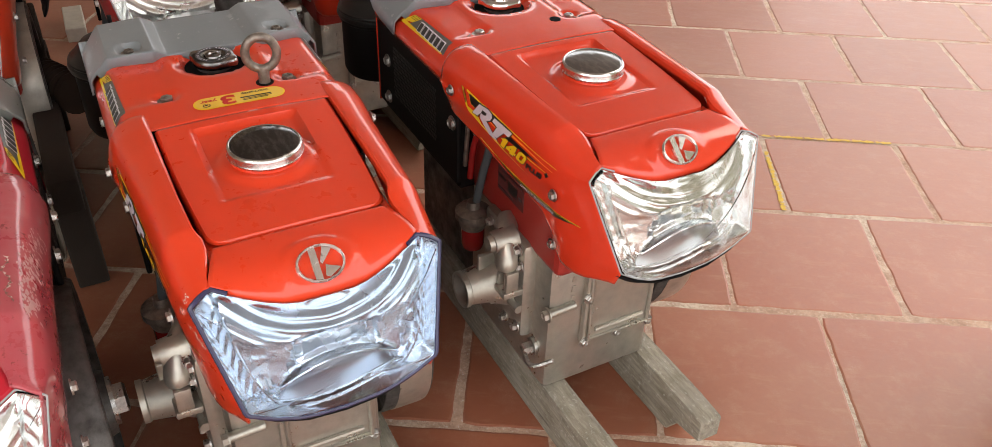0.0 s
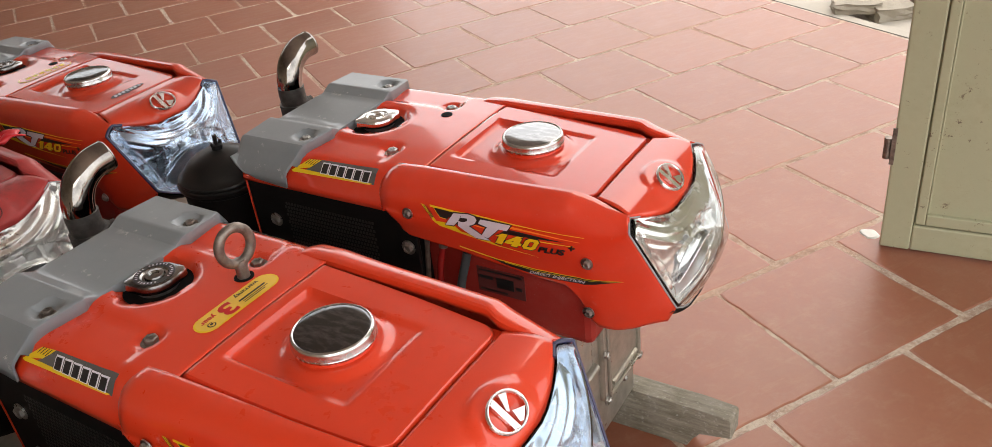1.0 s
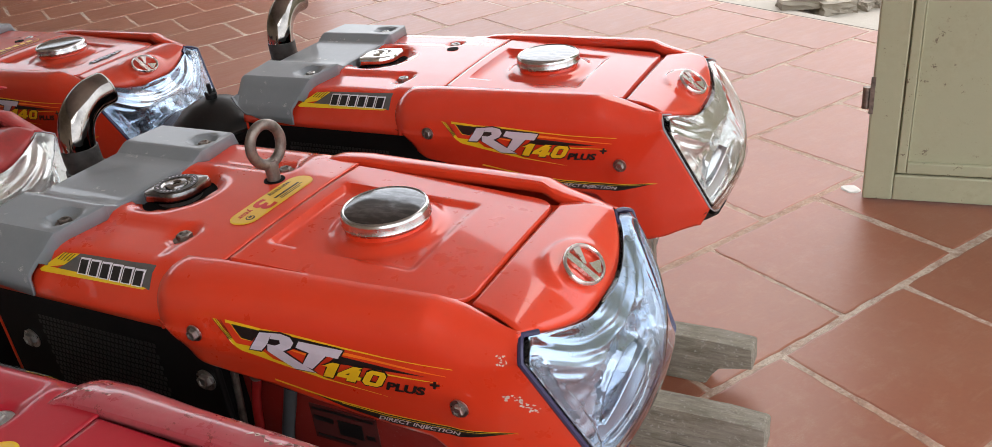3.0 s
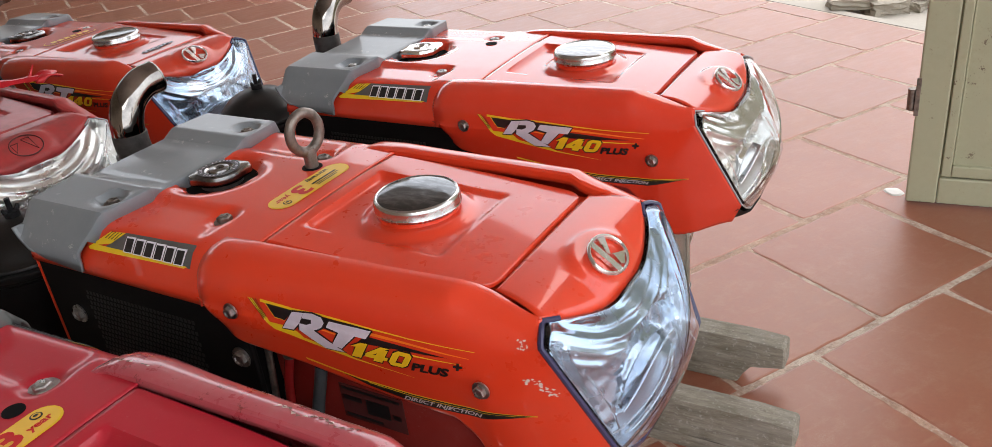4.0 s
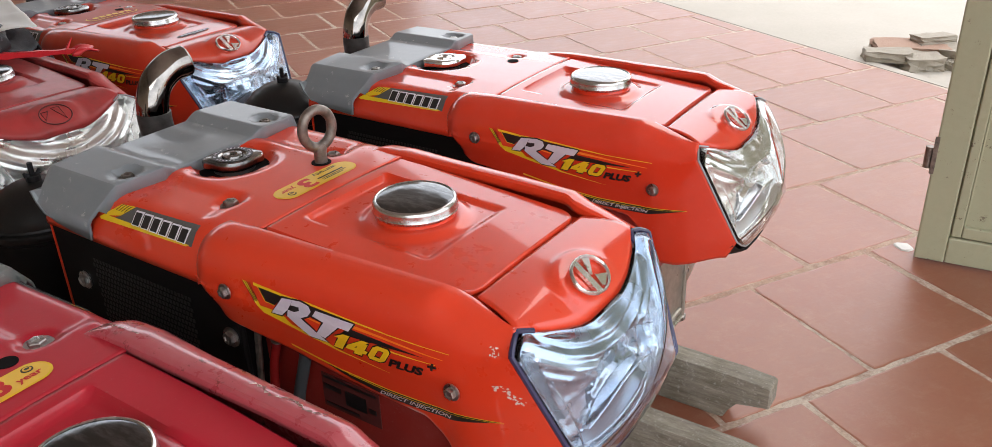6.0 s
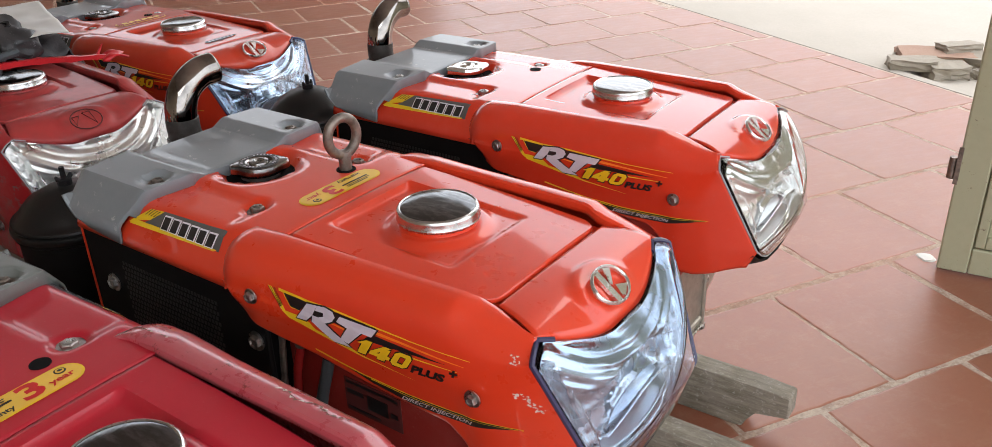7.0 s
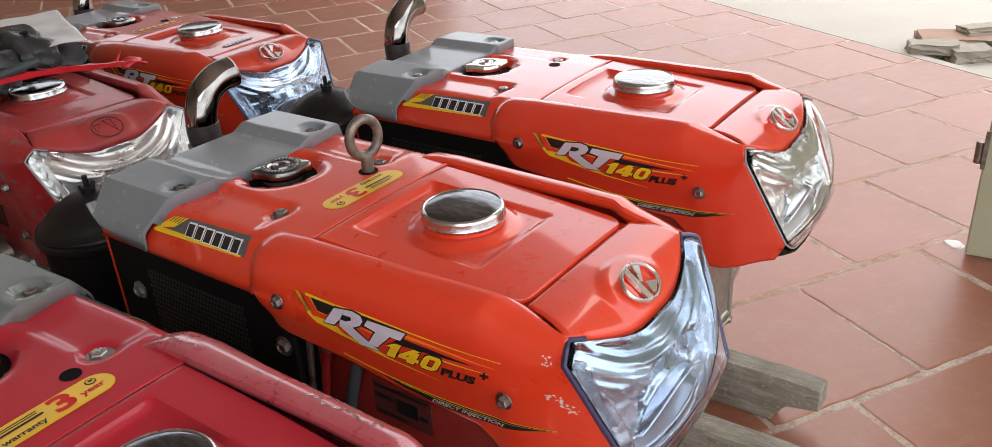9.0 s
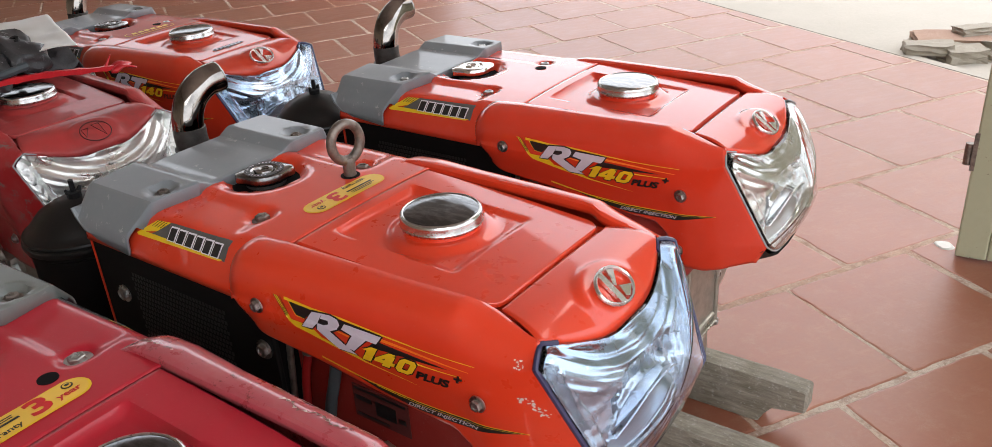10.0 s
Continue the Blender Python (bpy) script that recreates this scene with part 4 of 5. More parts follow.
def engine(name, label, at, drop, body, fender_mats, lens_mat, blue, opts):
    """Single-cylinder horizontal diesel engine with its sheet-metal hood."""
    root = new(name)
    root.matrix_world = pose(at[0], at[1], drop, 0, 0, opts.get("yaw", -58.4))
    root.empty_display_size = 0.1
    tagged(root, label, "engine", "diesel engines on the floor")
    # hood
    cowl = part("cowl", grid(cowl_point, 70, COWL_NV), body, root, smooth=True, thick=0.0025)
    part("tank_lid", grid(tank_point, 64, 52), opts.get("lid", body), root, smooth=True, thick=0.003)
    part("nose", grid(lambda u, v: ((lambda w, x: (x, w * lerp(0.1005, 0.1185, u), nose_z(x, w * 0.1085) - (0.006 if u > 0.99 else 0.0)))(v * 2 - 1, lerp(0.1530, lip_x(v * 2 - 1), u))), 24, 40), opts.get("nose", body), root, smooth=True, thick=0.003)
    fenders = {}
    for side, mat in ((-1, fender_mats[0]), (1, fender_mats[1])):
        fenders[side] = part("fender", grid(fender_point(side, opts.get("slip", {}).get(side, (0, 0, 0))), 72, 46), mat, root, opts.get("fender_label", ""), True, 0.0028)
    part("hood_core", box(-0.19, 0.170, -0.108, 0.108, 0.47, 0.5925), body, root)
    part("bracket", grid(bracket_point, len(BRACKET_U) - 1, len(BRACKET_W) - 1), opts.get("bracket", M_GREY), root, "grey cast lifting bracket", True, 0.003, 32)
    for s in (-1, 1):
        bm = hex_bolt(bmesh.new(), (-0.360, s * 0.1115, 0.6140), (0, 0, 1), 0.0075, 0.006)
        part("bracket_bolt", bm, M_RUST if opts.get("rusty", True) else M_STEEL, root)
    part("bolt", hex_bolt(bmesh.new(), (-0.206, -0.0855, 0.6020), (0, 0, 1), 0.0088, 0.008), M_RUST if opts.get("eye") else M_STEEL, root)
    part("bolt", hex_bolt(bmesh.new(), (-0.206, 0.0855, 0.6020), (0, 0, 1), 0.0088, 0.008), M_RUST if opts.get("eye") else M_STEEL, root)
    if opts.get("washers"):
        for s in (-1, 1):
            part("washer", lathe([(0, 0.6030), (0.0165, 0.6022), (0.0172, 0.6034), (0.0160, 0.6046), (0.0125, 0.6052), (0, 0.6052)], (-0.206, s * 0.0855, 0), n=28), M_STEEL, root, "dull zinc cup washer", True)
    if opts.get("eye"):
        eye_bolt(root)
    else:
        # empty eye hole: its dark inside is a black disc on the cowl
        part("eye_hole_disc", lathe([(0, 0.6131), (0.0095, 0.6131), (0.0098, 0.6115)], (-0.191, 0.049, 0), n=24), M_MATT, root)
    filler_cap(root, opts.get("lid", body), opts.get("cap", M_CAP_TOP))
    radiator_cap(root, opts.get("bright_cap", False))
    emblem(root, opts.get("badge", True))
    headlamp(root, lens_mat, M_GASKET if blue else M_RIM, blue)
    if opts.get("decals", True):
        side_decals(root, fenders[-1], -1)
    for s in (-1, 1):
        if opts.get("plates", True):
            name_plate(root, cowl, s)
    if "sticker" in opts:
        warranty_sticker(root, cowl, opts["sticker"], opts.get("sticker_ground"))
    # screws of the fenders
    for s in (-1, 1):
        for x, z, y in ((-0.117, 0.563, 0.1790), (0.161, 0.530, 0.1575), (0.155, 0.441, 0.1490)):
            part("screw", hex_bolt(bmesh.new(), (x, s * y, z), (0, s, 0), 0.0062, 0.0065), M_STEEL, root)
    # radiator flanks
    for s in (-1, 1):
        flank = part("radiator_flank", box(-0.462, -0.118, s * 0.164 - 0.004, s * 0.164 + 0.004, 0.385, 0.566, 0.003), M_BLACK, root, "black radiator side panel")
        bm = bmesh.new()
        for i in range(30):
            for j in range(14):
                x, z = -0.385 + i * 0.0062 + (j % 2) * 0.0031, 0.425 + j * 0.0072
                add_box(bm, x, x + 0.0042, s * 0.1682 - 0.0004, s * 0.1682 + 0.0004, z, z + 0.0048)
        part("grille", bm, M_MESH, flank, "pierced mesh")
        for x, z in ((-0.4125, 0.484), (-0.136, 0.493), (-0.4125, 0.41)):
            part("screw", hex_bolt(bmesh.new(), (x, s * 0.168, z), (0, s, 0), 0.0085, 0.007), M_STEEL, flank)
    part("radiator", box(-0.455, -0.125, -0.158, 0.158, 0.37, 0.575), M_MATT, root)
    part("red_edge", box(-0.4655, -0.4632, -0.1685, 0.1685, 0.38, 0.56, 0.001), body, root)
    # inner shroud below the fender, the shade there put into a darker red
    part("shroud", box(-0.175, 0.15, -0.132, 0.132, 0.362, 0.53, 0.012), opts.get("shroud", M_SHROUD_DIM), root, "red inner shroud")
    label_plate = part("shroud_plate", box(-0.040, 0.043, -0.1335, -0.1322, 0.417, 0.462, 0.0005), M_SCAR, root, "dark worn label on the shroud")
    for x0, x1, z0, z1 in ((-0.036, 0.039, 0.4555, 0.4590), (-0.036, -0.012, 0.4420, 0.4480), (-0.006, 0.024, 0.4300, 0.4490), (-0.036, 0.012, 0.4210, 0.4240), (0.028, 0.038, 0.4330, 0.4390)):
        part("label_bar", box(x0, x1, -0.1341, -0.1336, z0, z1), M_INK, label_plate)
    hood = set(root.children)
    engine_bottom(root, opts)
    for ob in set(root.children) - hood:
        ob.location = (0.045, -0.005, 0.035)
    intake_and_exhaust(root, opts)
    # sleepers of the same stand
    for y, x1, cut in ((-0.095, 0.358, 0.080), (0.099, 0.3005, 0.080)):
        bm = bmesh.new()
        low = -drop
        outline = [(-0.46, low), (x1 - cut, low)]
        if cut:
            outline += [(x1 - cut + 0.008, low + 0.024), (x1 - cut + 0.022, low + 0.042), (x1, low + 0.048)]
        else:
            outline += [(x1, low)]
        outline += [(x1, 0.090), (x1 - 0.004, 0.093), (x1 - 0.06, 0.095), (0.05, 0.096), (-0.46, 0.096)]
        a, b = [bm.verts.new((x, y - 0.021, z)) for x, z in outline], [bm.verts.new((x, y + 0.021, z)) for x, z in outline]
        bm.faces.new(a)
        bm.faces.new(b[::-1])
        for k in range(len(outline)):
            j = (k + 1) % len(outline)
            bm.faces.new((a[k], b[k], b[j], a[j]))
        bmesh.ops.bevel(bm, geom=list(bm.edges), offset=0.0025, segments=1, affect="EDGES")
        rail = part("sleeper", bm, M_WOOD)
        rail.matrix_world = root.matrix_world.copy()
        tagged(rail, "weathered grey timber sleeper under a diesel engine", "timber", "timber sleepers")
    return root, fenders, cowl


def engine_bottom(root, opts):
    cast = opts.get("cast", M_CAST)
    bm = box(-0.20, 0.076, -0.118, 0.092, 0.061, 0.385, 0.014)
    case = part("crankcase", bm, cast, root, "silver painted cast crankcase", True)
    bm = box(0.072, 0.088, -0.056, 0.082, 0.150, 0.345, 0.006)
    cover = part("front_cover", bm, cast, case)
    bm = bmesh.new()
    frame_pts = [(0.090, -0.046, 0.162), (0.090, 0.072, 0.162), (0.090, 0.072, 0.33), (0.090, -0.046, 0.33)]
    add_tube(bm, frame_pts, 0.0042, 8, True)
    add_tube(bm, [(0.090, -0.034, 0.180), (0.090, 0.060, 0.180)], 0.0045, 8)
    part("cover_rib", bm, cast, cover, smooth=True)
    for y, z in ((-0.050, 0.156), (0.013, 0.155), (0.076, 0.156), (0.076, 0.25), (-0.050, 0.25), (-0.050, 0.338), (0.076, 0.338)):
        part("cover_bolt", hex_bolt(bmesh.new(), (0.087, y, z), (1, 0, 0), 0.0072, 0.007), M_STEEL, cover)
    # gear case and starter tube on the right
    bm = box(-0.105, 0.032, -0.142, -0.110, 0.150, 0.342, 0.012)
    gear = part("gear_case", bm, cast, root, smooth=True)
    part("starter_tube", lathe([(0.050, 0), (0.045, 0.010), (0.034, 0.035), (0.029, 0.068), (0.031, 0.070), (0.031, 0.078), (0.025, 0.078), (0.023, 0.04), (0, 0.04)], (-0.040, -0.138, 0.232), (0, -1, 0), 36), cast, gear, "hollow starter shaft tube", True)
    for x, z in ((0.018, 0.172), (-0.02, 0.163), (-0.06, 0.168), (0.020, 0.30), (0.015, 0.328), (-0.075, 0.325), (-0.09, 0.19)):
        part("gear_case_bolt", hex_bolt(bmesh.new(), (x, -0.141, z), (0, -1, 0), 0.0075, 0.010), M_STEEL, gear)
    part("rib", tube([(0.000, -0.143, 0.215), (0.028, -0.143, 0.215)], 0.008, 10), cast, gear, smooth=True)
    part("elbow", tube(bend([(-0.045, -0.128, 0.345), (-0.012, -0.150, 0.338), (0.010, -0.160, 0.312), (0.012, -0.160, 0.300)], 6), [0.018] * 18 + [0.016], 18), cast, gear, smooth=True)
    bm = box(0.000, 0.034, -0.176, -0.140, 0.250, 0.262, 0.003)
    add_box(bm, 0.024, 0.034, -0.172, -0.150, 0.262, 0.300, 0.002)
    add_box(bm, 0.000, 0.008, -0.172, -0.150, 0.262, 0.285, 0.002)
    part("lug", bm, cast, gear, smooth=True)
    part("web", box(-0.044, -0.036, -0.185, -0.140, 0.262, 0.292, 0.002), cast, gear)
    bm = tube([(0.079, -0.120, 0.236), (0.080, -0.072, 0.240)], 0.0075, 12)
    hex_bolt(bm, (0.079, -0.120, 0.236), (0, -1, 0), 0.009, 0.010)
    part("oil_plug", bm, cast, case, smooth=True)
    for k in range(5):
        part("cast_mark", box(0.075, 0.0775, -0.078, -0.070, 0.225 + k * 0.020, 0.237 + k * 0.020, 0.001), cast, case)
    bm = bmesh.new()
    add_tube(bm, [(-0.01, -0.138, 0.335), (-0.01, -0.176, 0.335)], [0.024, 0.018], 20)
    add_tube(bm, [(-0.01, -0.176, 0.335), (-0.01, -0.184, 0.335)], [0.014, 0.012], 16)
    part("filler_plug", bm, cast, gear, smooth=True)
    bm = bmesh.new()
    hex_bolt(bm, (0.04, -0.118, 0.135), (0, -1, 0), 0.011, 0.022)
    add_tube(bm, bend([(0.04, -0.138, 0.135), (0.075, -0.142, 0.130), (0.098, -0.115, 0.150)], 6), 0.0045, 8)
    part("drain_cock", bm, M_STEEL, gear)
    # fuel filter with hose
    bm = bmesh.new()
    add_lathe(bm, [(0, 0.0), (0.020, 0.0), (0.023, 0.008), (0.023, 0.020), (0.030, 0.022), (0.030, 0.034), (0.012, 0.04), (0.010, 0.052), (0, 0.052)], (-0.118, -0.155, 0.290), (0, 0, 1), 24)
    add_tube(bm, [(-0.148, -0.155, 0.317), (-0.088, -0.155, 0.317)], 0.009, 12)
    filt = part("fuel_filter", bm, M_RUST, root, smooth=True)
    part("filter_bowl", lathe([(0, 0), (0.017, 0.002), (0.020, 0.012), (0.020, 0.042)], (-0.118, -0.155, 0.248), (0, 0, 1), 24), M_BOWL, filt, "dark red filter bowl", True)
    hose = part("fuel_hose", tube(bend([(-0.0835, -0.1435, 0.470), (-0.094, -0.1435, 0.436), (-0.104, -0.146, 0.400), (-0.112, -0.152, 0.345)], 8), 0.0068, 14), M_HOSE, root, "grey fuel hose", True)
    part("hose_clip", tube([(-0.081, -0.1435, 0.480), (-0.0855, -0.1435, 0.463)], [0.0088, 0.0092], 16), M_RUBBER, hose, "black hose clip", True)
    part("cable", tube(bend([(-0.122, -0.1435, 0.490), (-0.130, -0.1435, 0.460), (-0.139, -0.146, 0.425), (-0.145, -0.148, 0.370)], 8), 0.0055, 10), M_BOWL, root, "dark red sleeved cable", True)
    part("cable_joint", tube([(-0.1275, -0.1435, 0.470), (-0.1305, -0.1435, 0.460)], 0.0072, 12), M_RUST, root, smooth=True)
    part("fuel_pipe", tube(bend([(-0.156, -0.146, 0.48), (-0.162, -0.146, 0.43), (-0.168, -0.146, 0.38)], 8), 0.004, 8), M_RUST, root, smooth=True)
    # cylinder block towards the radiator, and its ribs
    part("cylinder_block", box(-0.46, -0.19, -0.10, 0.10, 0.075, 0.345, 0.012), M_CAST_DARK, root, smooth=True)
    # flywheel on the left
    prof = [(0, 0), (0.045, 0), (0.05, 0.006), (0.148, 0.008), (0.155, -0.004), (0.180, -0.004), (0.183, 0.0), (0.183, 0.066), (0.180, 0.070), (0.15, 0.070), (0.145, 0.060), (0.05, 0.058), (0.045, 0.075), (0, 0.075)]
    wheel = part("flywheel", lathe(prof, (-0.110, 0.109, 0.245), (0, 1, 0), 64), opts.get("wheel", M_CAST_DARK), root, "heavy dark flywheel", True)
    part("flywheel_rim", lathe([(0.1835, 0.016), (0.1845, 0.020), (0.1845, 0.062), (0.1835, 0.066)], (-0.110, 0.109, 0.245), (0, 1, 0), 64), opts.get("rim", M_CAST), wheel, smooth=True)
    part("hub_nut", hex_bolt(bmesh.new(), (-0.110, 0.184, 0.245), (0, 1, 0), 0.024, 0.022), M_STEEL, wheel)


def intake_and_exhaust(root, opts):
    c = (-0.578, -0.118, 0)
    pot = part("air_cleaner", lathe([(0.060, 0.385), (0.072, 0.39), (0.076, 0.40), (0.076, 0.50), (0.080, 0.503), (0.080, 0.512), (0.074, 0.516)], c, n=48), M_BLACK, root, "black oil-bath air cleaner pot", True)
    part("air_cleaner_lid", lathe([(0.082, 0.508), (0.084, 0.513), (0.083, 0.517), (0.0795, 0.519), (0.0815, 0.522), (0.0805, 0.525), (0.075, 0.527), (0.070, 0.534), (0.055, 0.550), (0.035, 0.561), (0.014, 0.566), (0, 0.567)], c, n=48), M_LID, pot, smooth=True)
    bm = bmesh.new()
    add_tube(bm, [(c[0], c[1], 0.565), (c[0], c[1], 0.592)], 0.0038, 8)
    add_lathe(bm, [(0, 0.566), (0.010, 0.566), (0.010, 0.574), (0, 0.576)], c, (0, 0, 1), 12)
    for s in (-1, 1):
        add_tube(bm, [(c[0], c[1] + s * 0.004, 0.572), (c[0], c[1] + s * 0.009, 0.575), (c[0], c[1] + s * 0.011, 0.580)], [0.003, 0.0035, 0.002], 8)
    part("wing_nut", bm, M_RUBBER, pot)
    part("intake_pipe", tube(bend([(-0.578, -0.05, 0.46), (-0.55, 0.0, 0.45), (-0.46, 0.0, 0.42)], 6), 0.026, 16), M_BLACK, root, smooth=True)
    part("manifold", box(-0.60, -0.44, 0.03, 0.12, 0.43, 0.53, 0.012), M_CAST_DARK, root, smooth=True)
    ex = part("exhaust_elbow", tube(bend([(-0.575, 0.086, 0.535), (-0.575, 0.082, 0.585), (-0.575, 0.084, 0.618), (-0.575, 0.098, 0.646), (-0.574, 0.124, 0.663), (-0.571, 0.152, 0.667)], 8), 0.0240, 28, caps=False), M_EXHAUST, root, "tarnished chromed exhaust elbow", True, 0.002)
    bm = tube([(-0.575, 0.086, 0.525), (-0.575, 0.085, 0.572)], 0.0300, 24)
    add_tube(bm, [(-0.575, 0.113, 0.562), (-0.575, 0.128, 0.562)], 0.006, 8)
    part("clamp", bm, M_CAST_DARK, ex, smooth=True)
    part("sooty_base", tube(bend([(-0.575, 0.0855, 0.560), (-0.575, 0.0825, 0.585), (-0.575, 0.0828, 0.604)], 5), 0.0252, 28), M_CAST_DARK, ex, "sooty foot of the exhaust elbow", True)
    # flat black disc across the pipe stands for its unlit inside
    part("exhaust_dark_disc", lathe([(0, 0), (0.0220, 0)], (-0.573, 0.134, 0.665), (0.1, 0.98, 0.12), 24), M_MATT, ex)


def chips(root, fender, side, spots, material, lift=0.0004):
    """Flaked paint on the fender."""
    surf = surface_of(fender)
    rng = random.Random(5 + len(spots))
    polys = []
    for u, v, r in spots:
        for _ in range(9):
            cu, cv, k = u + rng.uniform(-1, 1) * r, v + rng.uniform(-1, 1) * r * 0.6, rng.uniform(0.08, 0.32) * r
            polys.append([(cu + k * rng.uniform(0.4, 1.3) * math.cos(a), cv + k * rng.uniform(0.3, 1.0) * math.sin(a)) for a in [2 * math.pi * q / 9 for q in range(9)]])
    tagged(part("paint_chips", lay(flat(polys), lambda u, v: (u, side * 0.4, v), surf, (0, -side, 0), lift), material, root), kind="stuff")


# ---- structure ----
def structure(name, bm, material, label, category):
    return tagged(part(name, bm, material), label, category, kind="structure")


structure("ground", box(-60, 60, -60, 60, -0.30, -0.045), M_YARD, "pale cement yard reaching away from the porch", "ground")
def edge_x(y):
    """The tiled floor ends along a slightly skewed line."""
    return 1.618 - 0.040 * (y - 0.93)


def slab(x0, x1, z0, z1, y0=-3.2, y1=6.2):
    bm = bmesh.new()
    lo, hi = [[bm.verts.new((x, y, z)) for x, y in ((x0(y0), y0), (x1(y0), y0), (x1(y1), y1), (x0(y1), y1))] for z in (z0, z1)]
    bm.faces.new(hi)
    bm.faces.new(lo[::-1])
    for k in range(4):
        j = (k + 1) % 4
        bm.faces.new((lo[k], lo[j], hi[j], hi[k]))
    return bm


floor = structure("floor", slab(lambda y: -3.4, edge_x, -0.20, -0.0016), M_GROUT, "cement bed with pale joints between terracotta tiles", "floor")
structure("groove", slab(edge_x, lambda y: edge_x(y) + 0.0215, -0.20, -0.007), M_GROOVE, "dark groove strip along the floor edge", "groove")
structure("kerb", slab(lambda y: edge_x(y) + 0.022, lambda y: edge_x(y) + 0.075, -0.20, -0.010), M_YARD, "rough cement edge along the tiled floor", "kerb")
# overhead sheet out of view, added to block and bounce skylight
structure("ceiling", box(-3.4, 0.95, -2.6, 6.2, 2.75, 2.85), M_UNSEEN_ROOF, "unseen grey roof added overhead to shape the light", "ceiling")
# two added walls out of view: they cut western light and low northern glare
structure("light_block_west", box(-3.6, -3.4, -3.2, 6.2, -0.2, 2.85), M_UNSEEN_WALL, "unseen brownish wall added to hold back light from the west", "wall")
structure("light_block_north", box(-3.6, 1.4, 6.2, 6.4, -0.2, 1.9), M_UNSEEN_WALL, "unseen brownish half wall added to block low sky reflections", "wall")


# ---- the engines ----
CHIP = plain("bare_primer", (0.62, 0.52, 0.46), 0.6, 60, 0.3)
eng_a, fen_a, cowl_a = engine("diesel_engine", "orange-red diesel engine with lifting eye and bluish headlamp on sleepers", (-0.8813, -0.3533), 0.0000,
                              M_ORANGE, (M_ORANGE, M_ORANGE), M_LENS_BLUE, True, {"eye": True, "sticker": True})
chips(eng_a, fen_a[-1], -1, [(0.198, 0.579, 0.005), (0.200, 0.577, 0.004), (0.202, 0.5415, 0.006), (0.207, 0.539, 0.006), (0.212, 0.536, 0.006), (0.218, 0.531, 0.006), (0.222, 0.528, 0.005)], CHIP)
eng_b, fen_b, cowl_b = engine("diesel_engine", "glossy orange-red diesel engine with clear headlamp, on notched timber sleepers", (-0.4710, -0.0602), 0.0000,
                              M_ORANGE_B, (M_ORANGE_B, M_ORANGE_B), M_LENS, False, {"yaw": -57.5, "bright_cap": True, "cap": M_CAP_BRIGHT, "rusty": False})
eng_c, fen_c, cowl_c = engine("diesel_engine", "crimson diesel engine with pinkish fenders and a yellow sticker", (-1.2265, -0.6200), -0.0223,
                              M_CRIMSON, (M_PINK, M_PINK), M_LENS, False, {"yaw": -56.5, "sticker": False, "decals": False, "bracket": M_GREY_DARK, "washers": True, "slip": {1: (0.0, -0.003, 0.004)}, "rim": M_CAST_DARK})
eng_d, fen_d, cowl_d = engine("diesel_engine", "faded scarred red diesel engine without its badge, half covered with cloth", (-1.3596, 0.5068), -0.0087,
                              M_FADED, (M_SCARRED, M_FADED), M_LENS_HAZY, False, {"yaw": -60.6, "badge": False, "decals": False, "plates": False, "shroud": M_SCARRED})
eng_e, fen_e, cowl_e = engine("diesel_engine", "orange-red diesel engine with silver script on the tank, on the floor", (-1.0518, 0.8151), -0.0101,
                              M_ORANGE_E, (M_ORANGE_E, M_ORANGE_E), M_LENS_BLUE, True, {"yaw": -56.9, "sticker": True, "sticker_ground": M_ORANGE_E})


def script_badge(root):
    """Small silver script on the tank lid, drawn as plain strokes."""
    tank = [o for o in root.children if o.name.startswith("tank_lid")][0]
    surf = surface_of(tank)

    def put(name, polys, material, lift):
        part(name, lay(flat(polys), lambda u, v: (0.122 - v, -0.004 + u, 0.8), surf, (0, 0, -1), lift, 0.006), material, root)
    put("script_shadow", [[(-0.040, 0.002), (-0.030, 0.010), (0.036, 0.010), (0.046, 0.004), (0.030, -0.004), (0.002, -0.006), (-0.004, -0.011), (-0.010, -0.006), (-0.034, -0.005)]], M_INK, 0.0008)
    for k in range(7):
        put("script_stroke", [slant(-0.031 + k * 0.0098, -0.0245 + k * 0.0098, -0.0025, 0.0075, 0.3)], M_SILVER, 0.0013)


script_badge(eng_e)
FLAKED = plain("flaked_paint_edge", (0.20, 0.10, 0.08), 0.8, 80, 0.5)


def gouges(root, fender):
    """Long scrapes along the top of the fender: pale torn paint with dark metal in it."""
    surf = surface_of(fender)
    r = random.Random(8)
    for name, material, wide, lift in (("torn_paint", CHIP, 0.0034, 0.0005), ("bare_scrape", FLAKED, 0.0020, 0.0009)):
        edge = [(0.025 + 0.003 * k, 0.128 + 0.0030 * math.sin(k * 0.5) + 0.0008 * (k % 3)) for k in range(30)]
        out = [(u, v + wide * r.uniform(0.1, 1.0)) for u, v in edge] + [(u, v - wide * r.uniform(0.1, 1.0)) for u, v in edge[::-1]]
        tears = [[edge[k], out[k + 1], edge[k + 2], out[-k - 2]] for k in range(0, 28, 2) if r.random() > 0.2]
        tears += [[(u + q * r.uniform(0.5, 1) * math.cos(t), v + q * r.uniform(0.3, 0.8) * math.sin(t)) for t in [0.9 * j for j in range(7)]]
                  for u, v, q in [(-0.165 + 0.02 * j * r.random(), 0.130 + 0.004 * r.random(), 0.0022) for j in range(6)]]
        tagged(part(name, lay(flat(tears), lambda u, v: (u, v, 0.8), surf, (0, 0, -1), lift), material, root), kind="stuff")




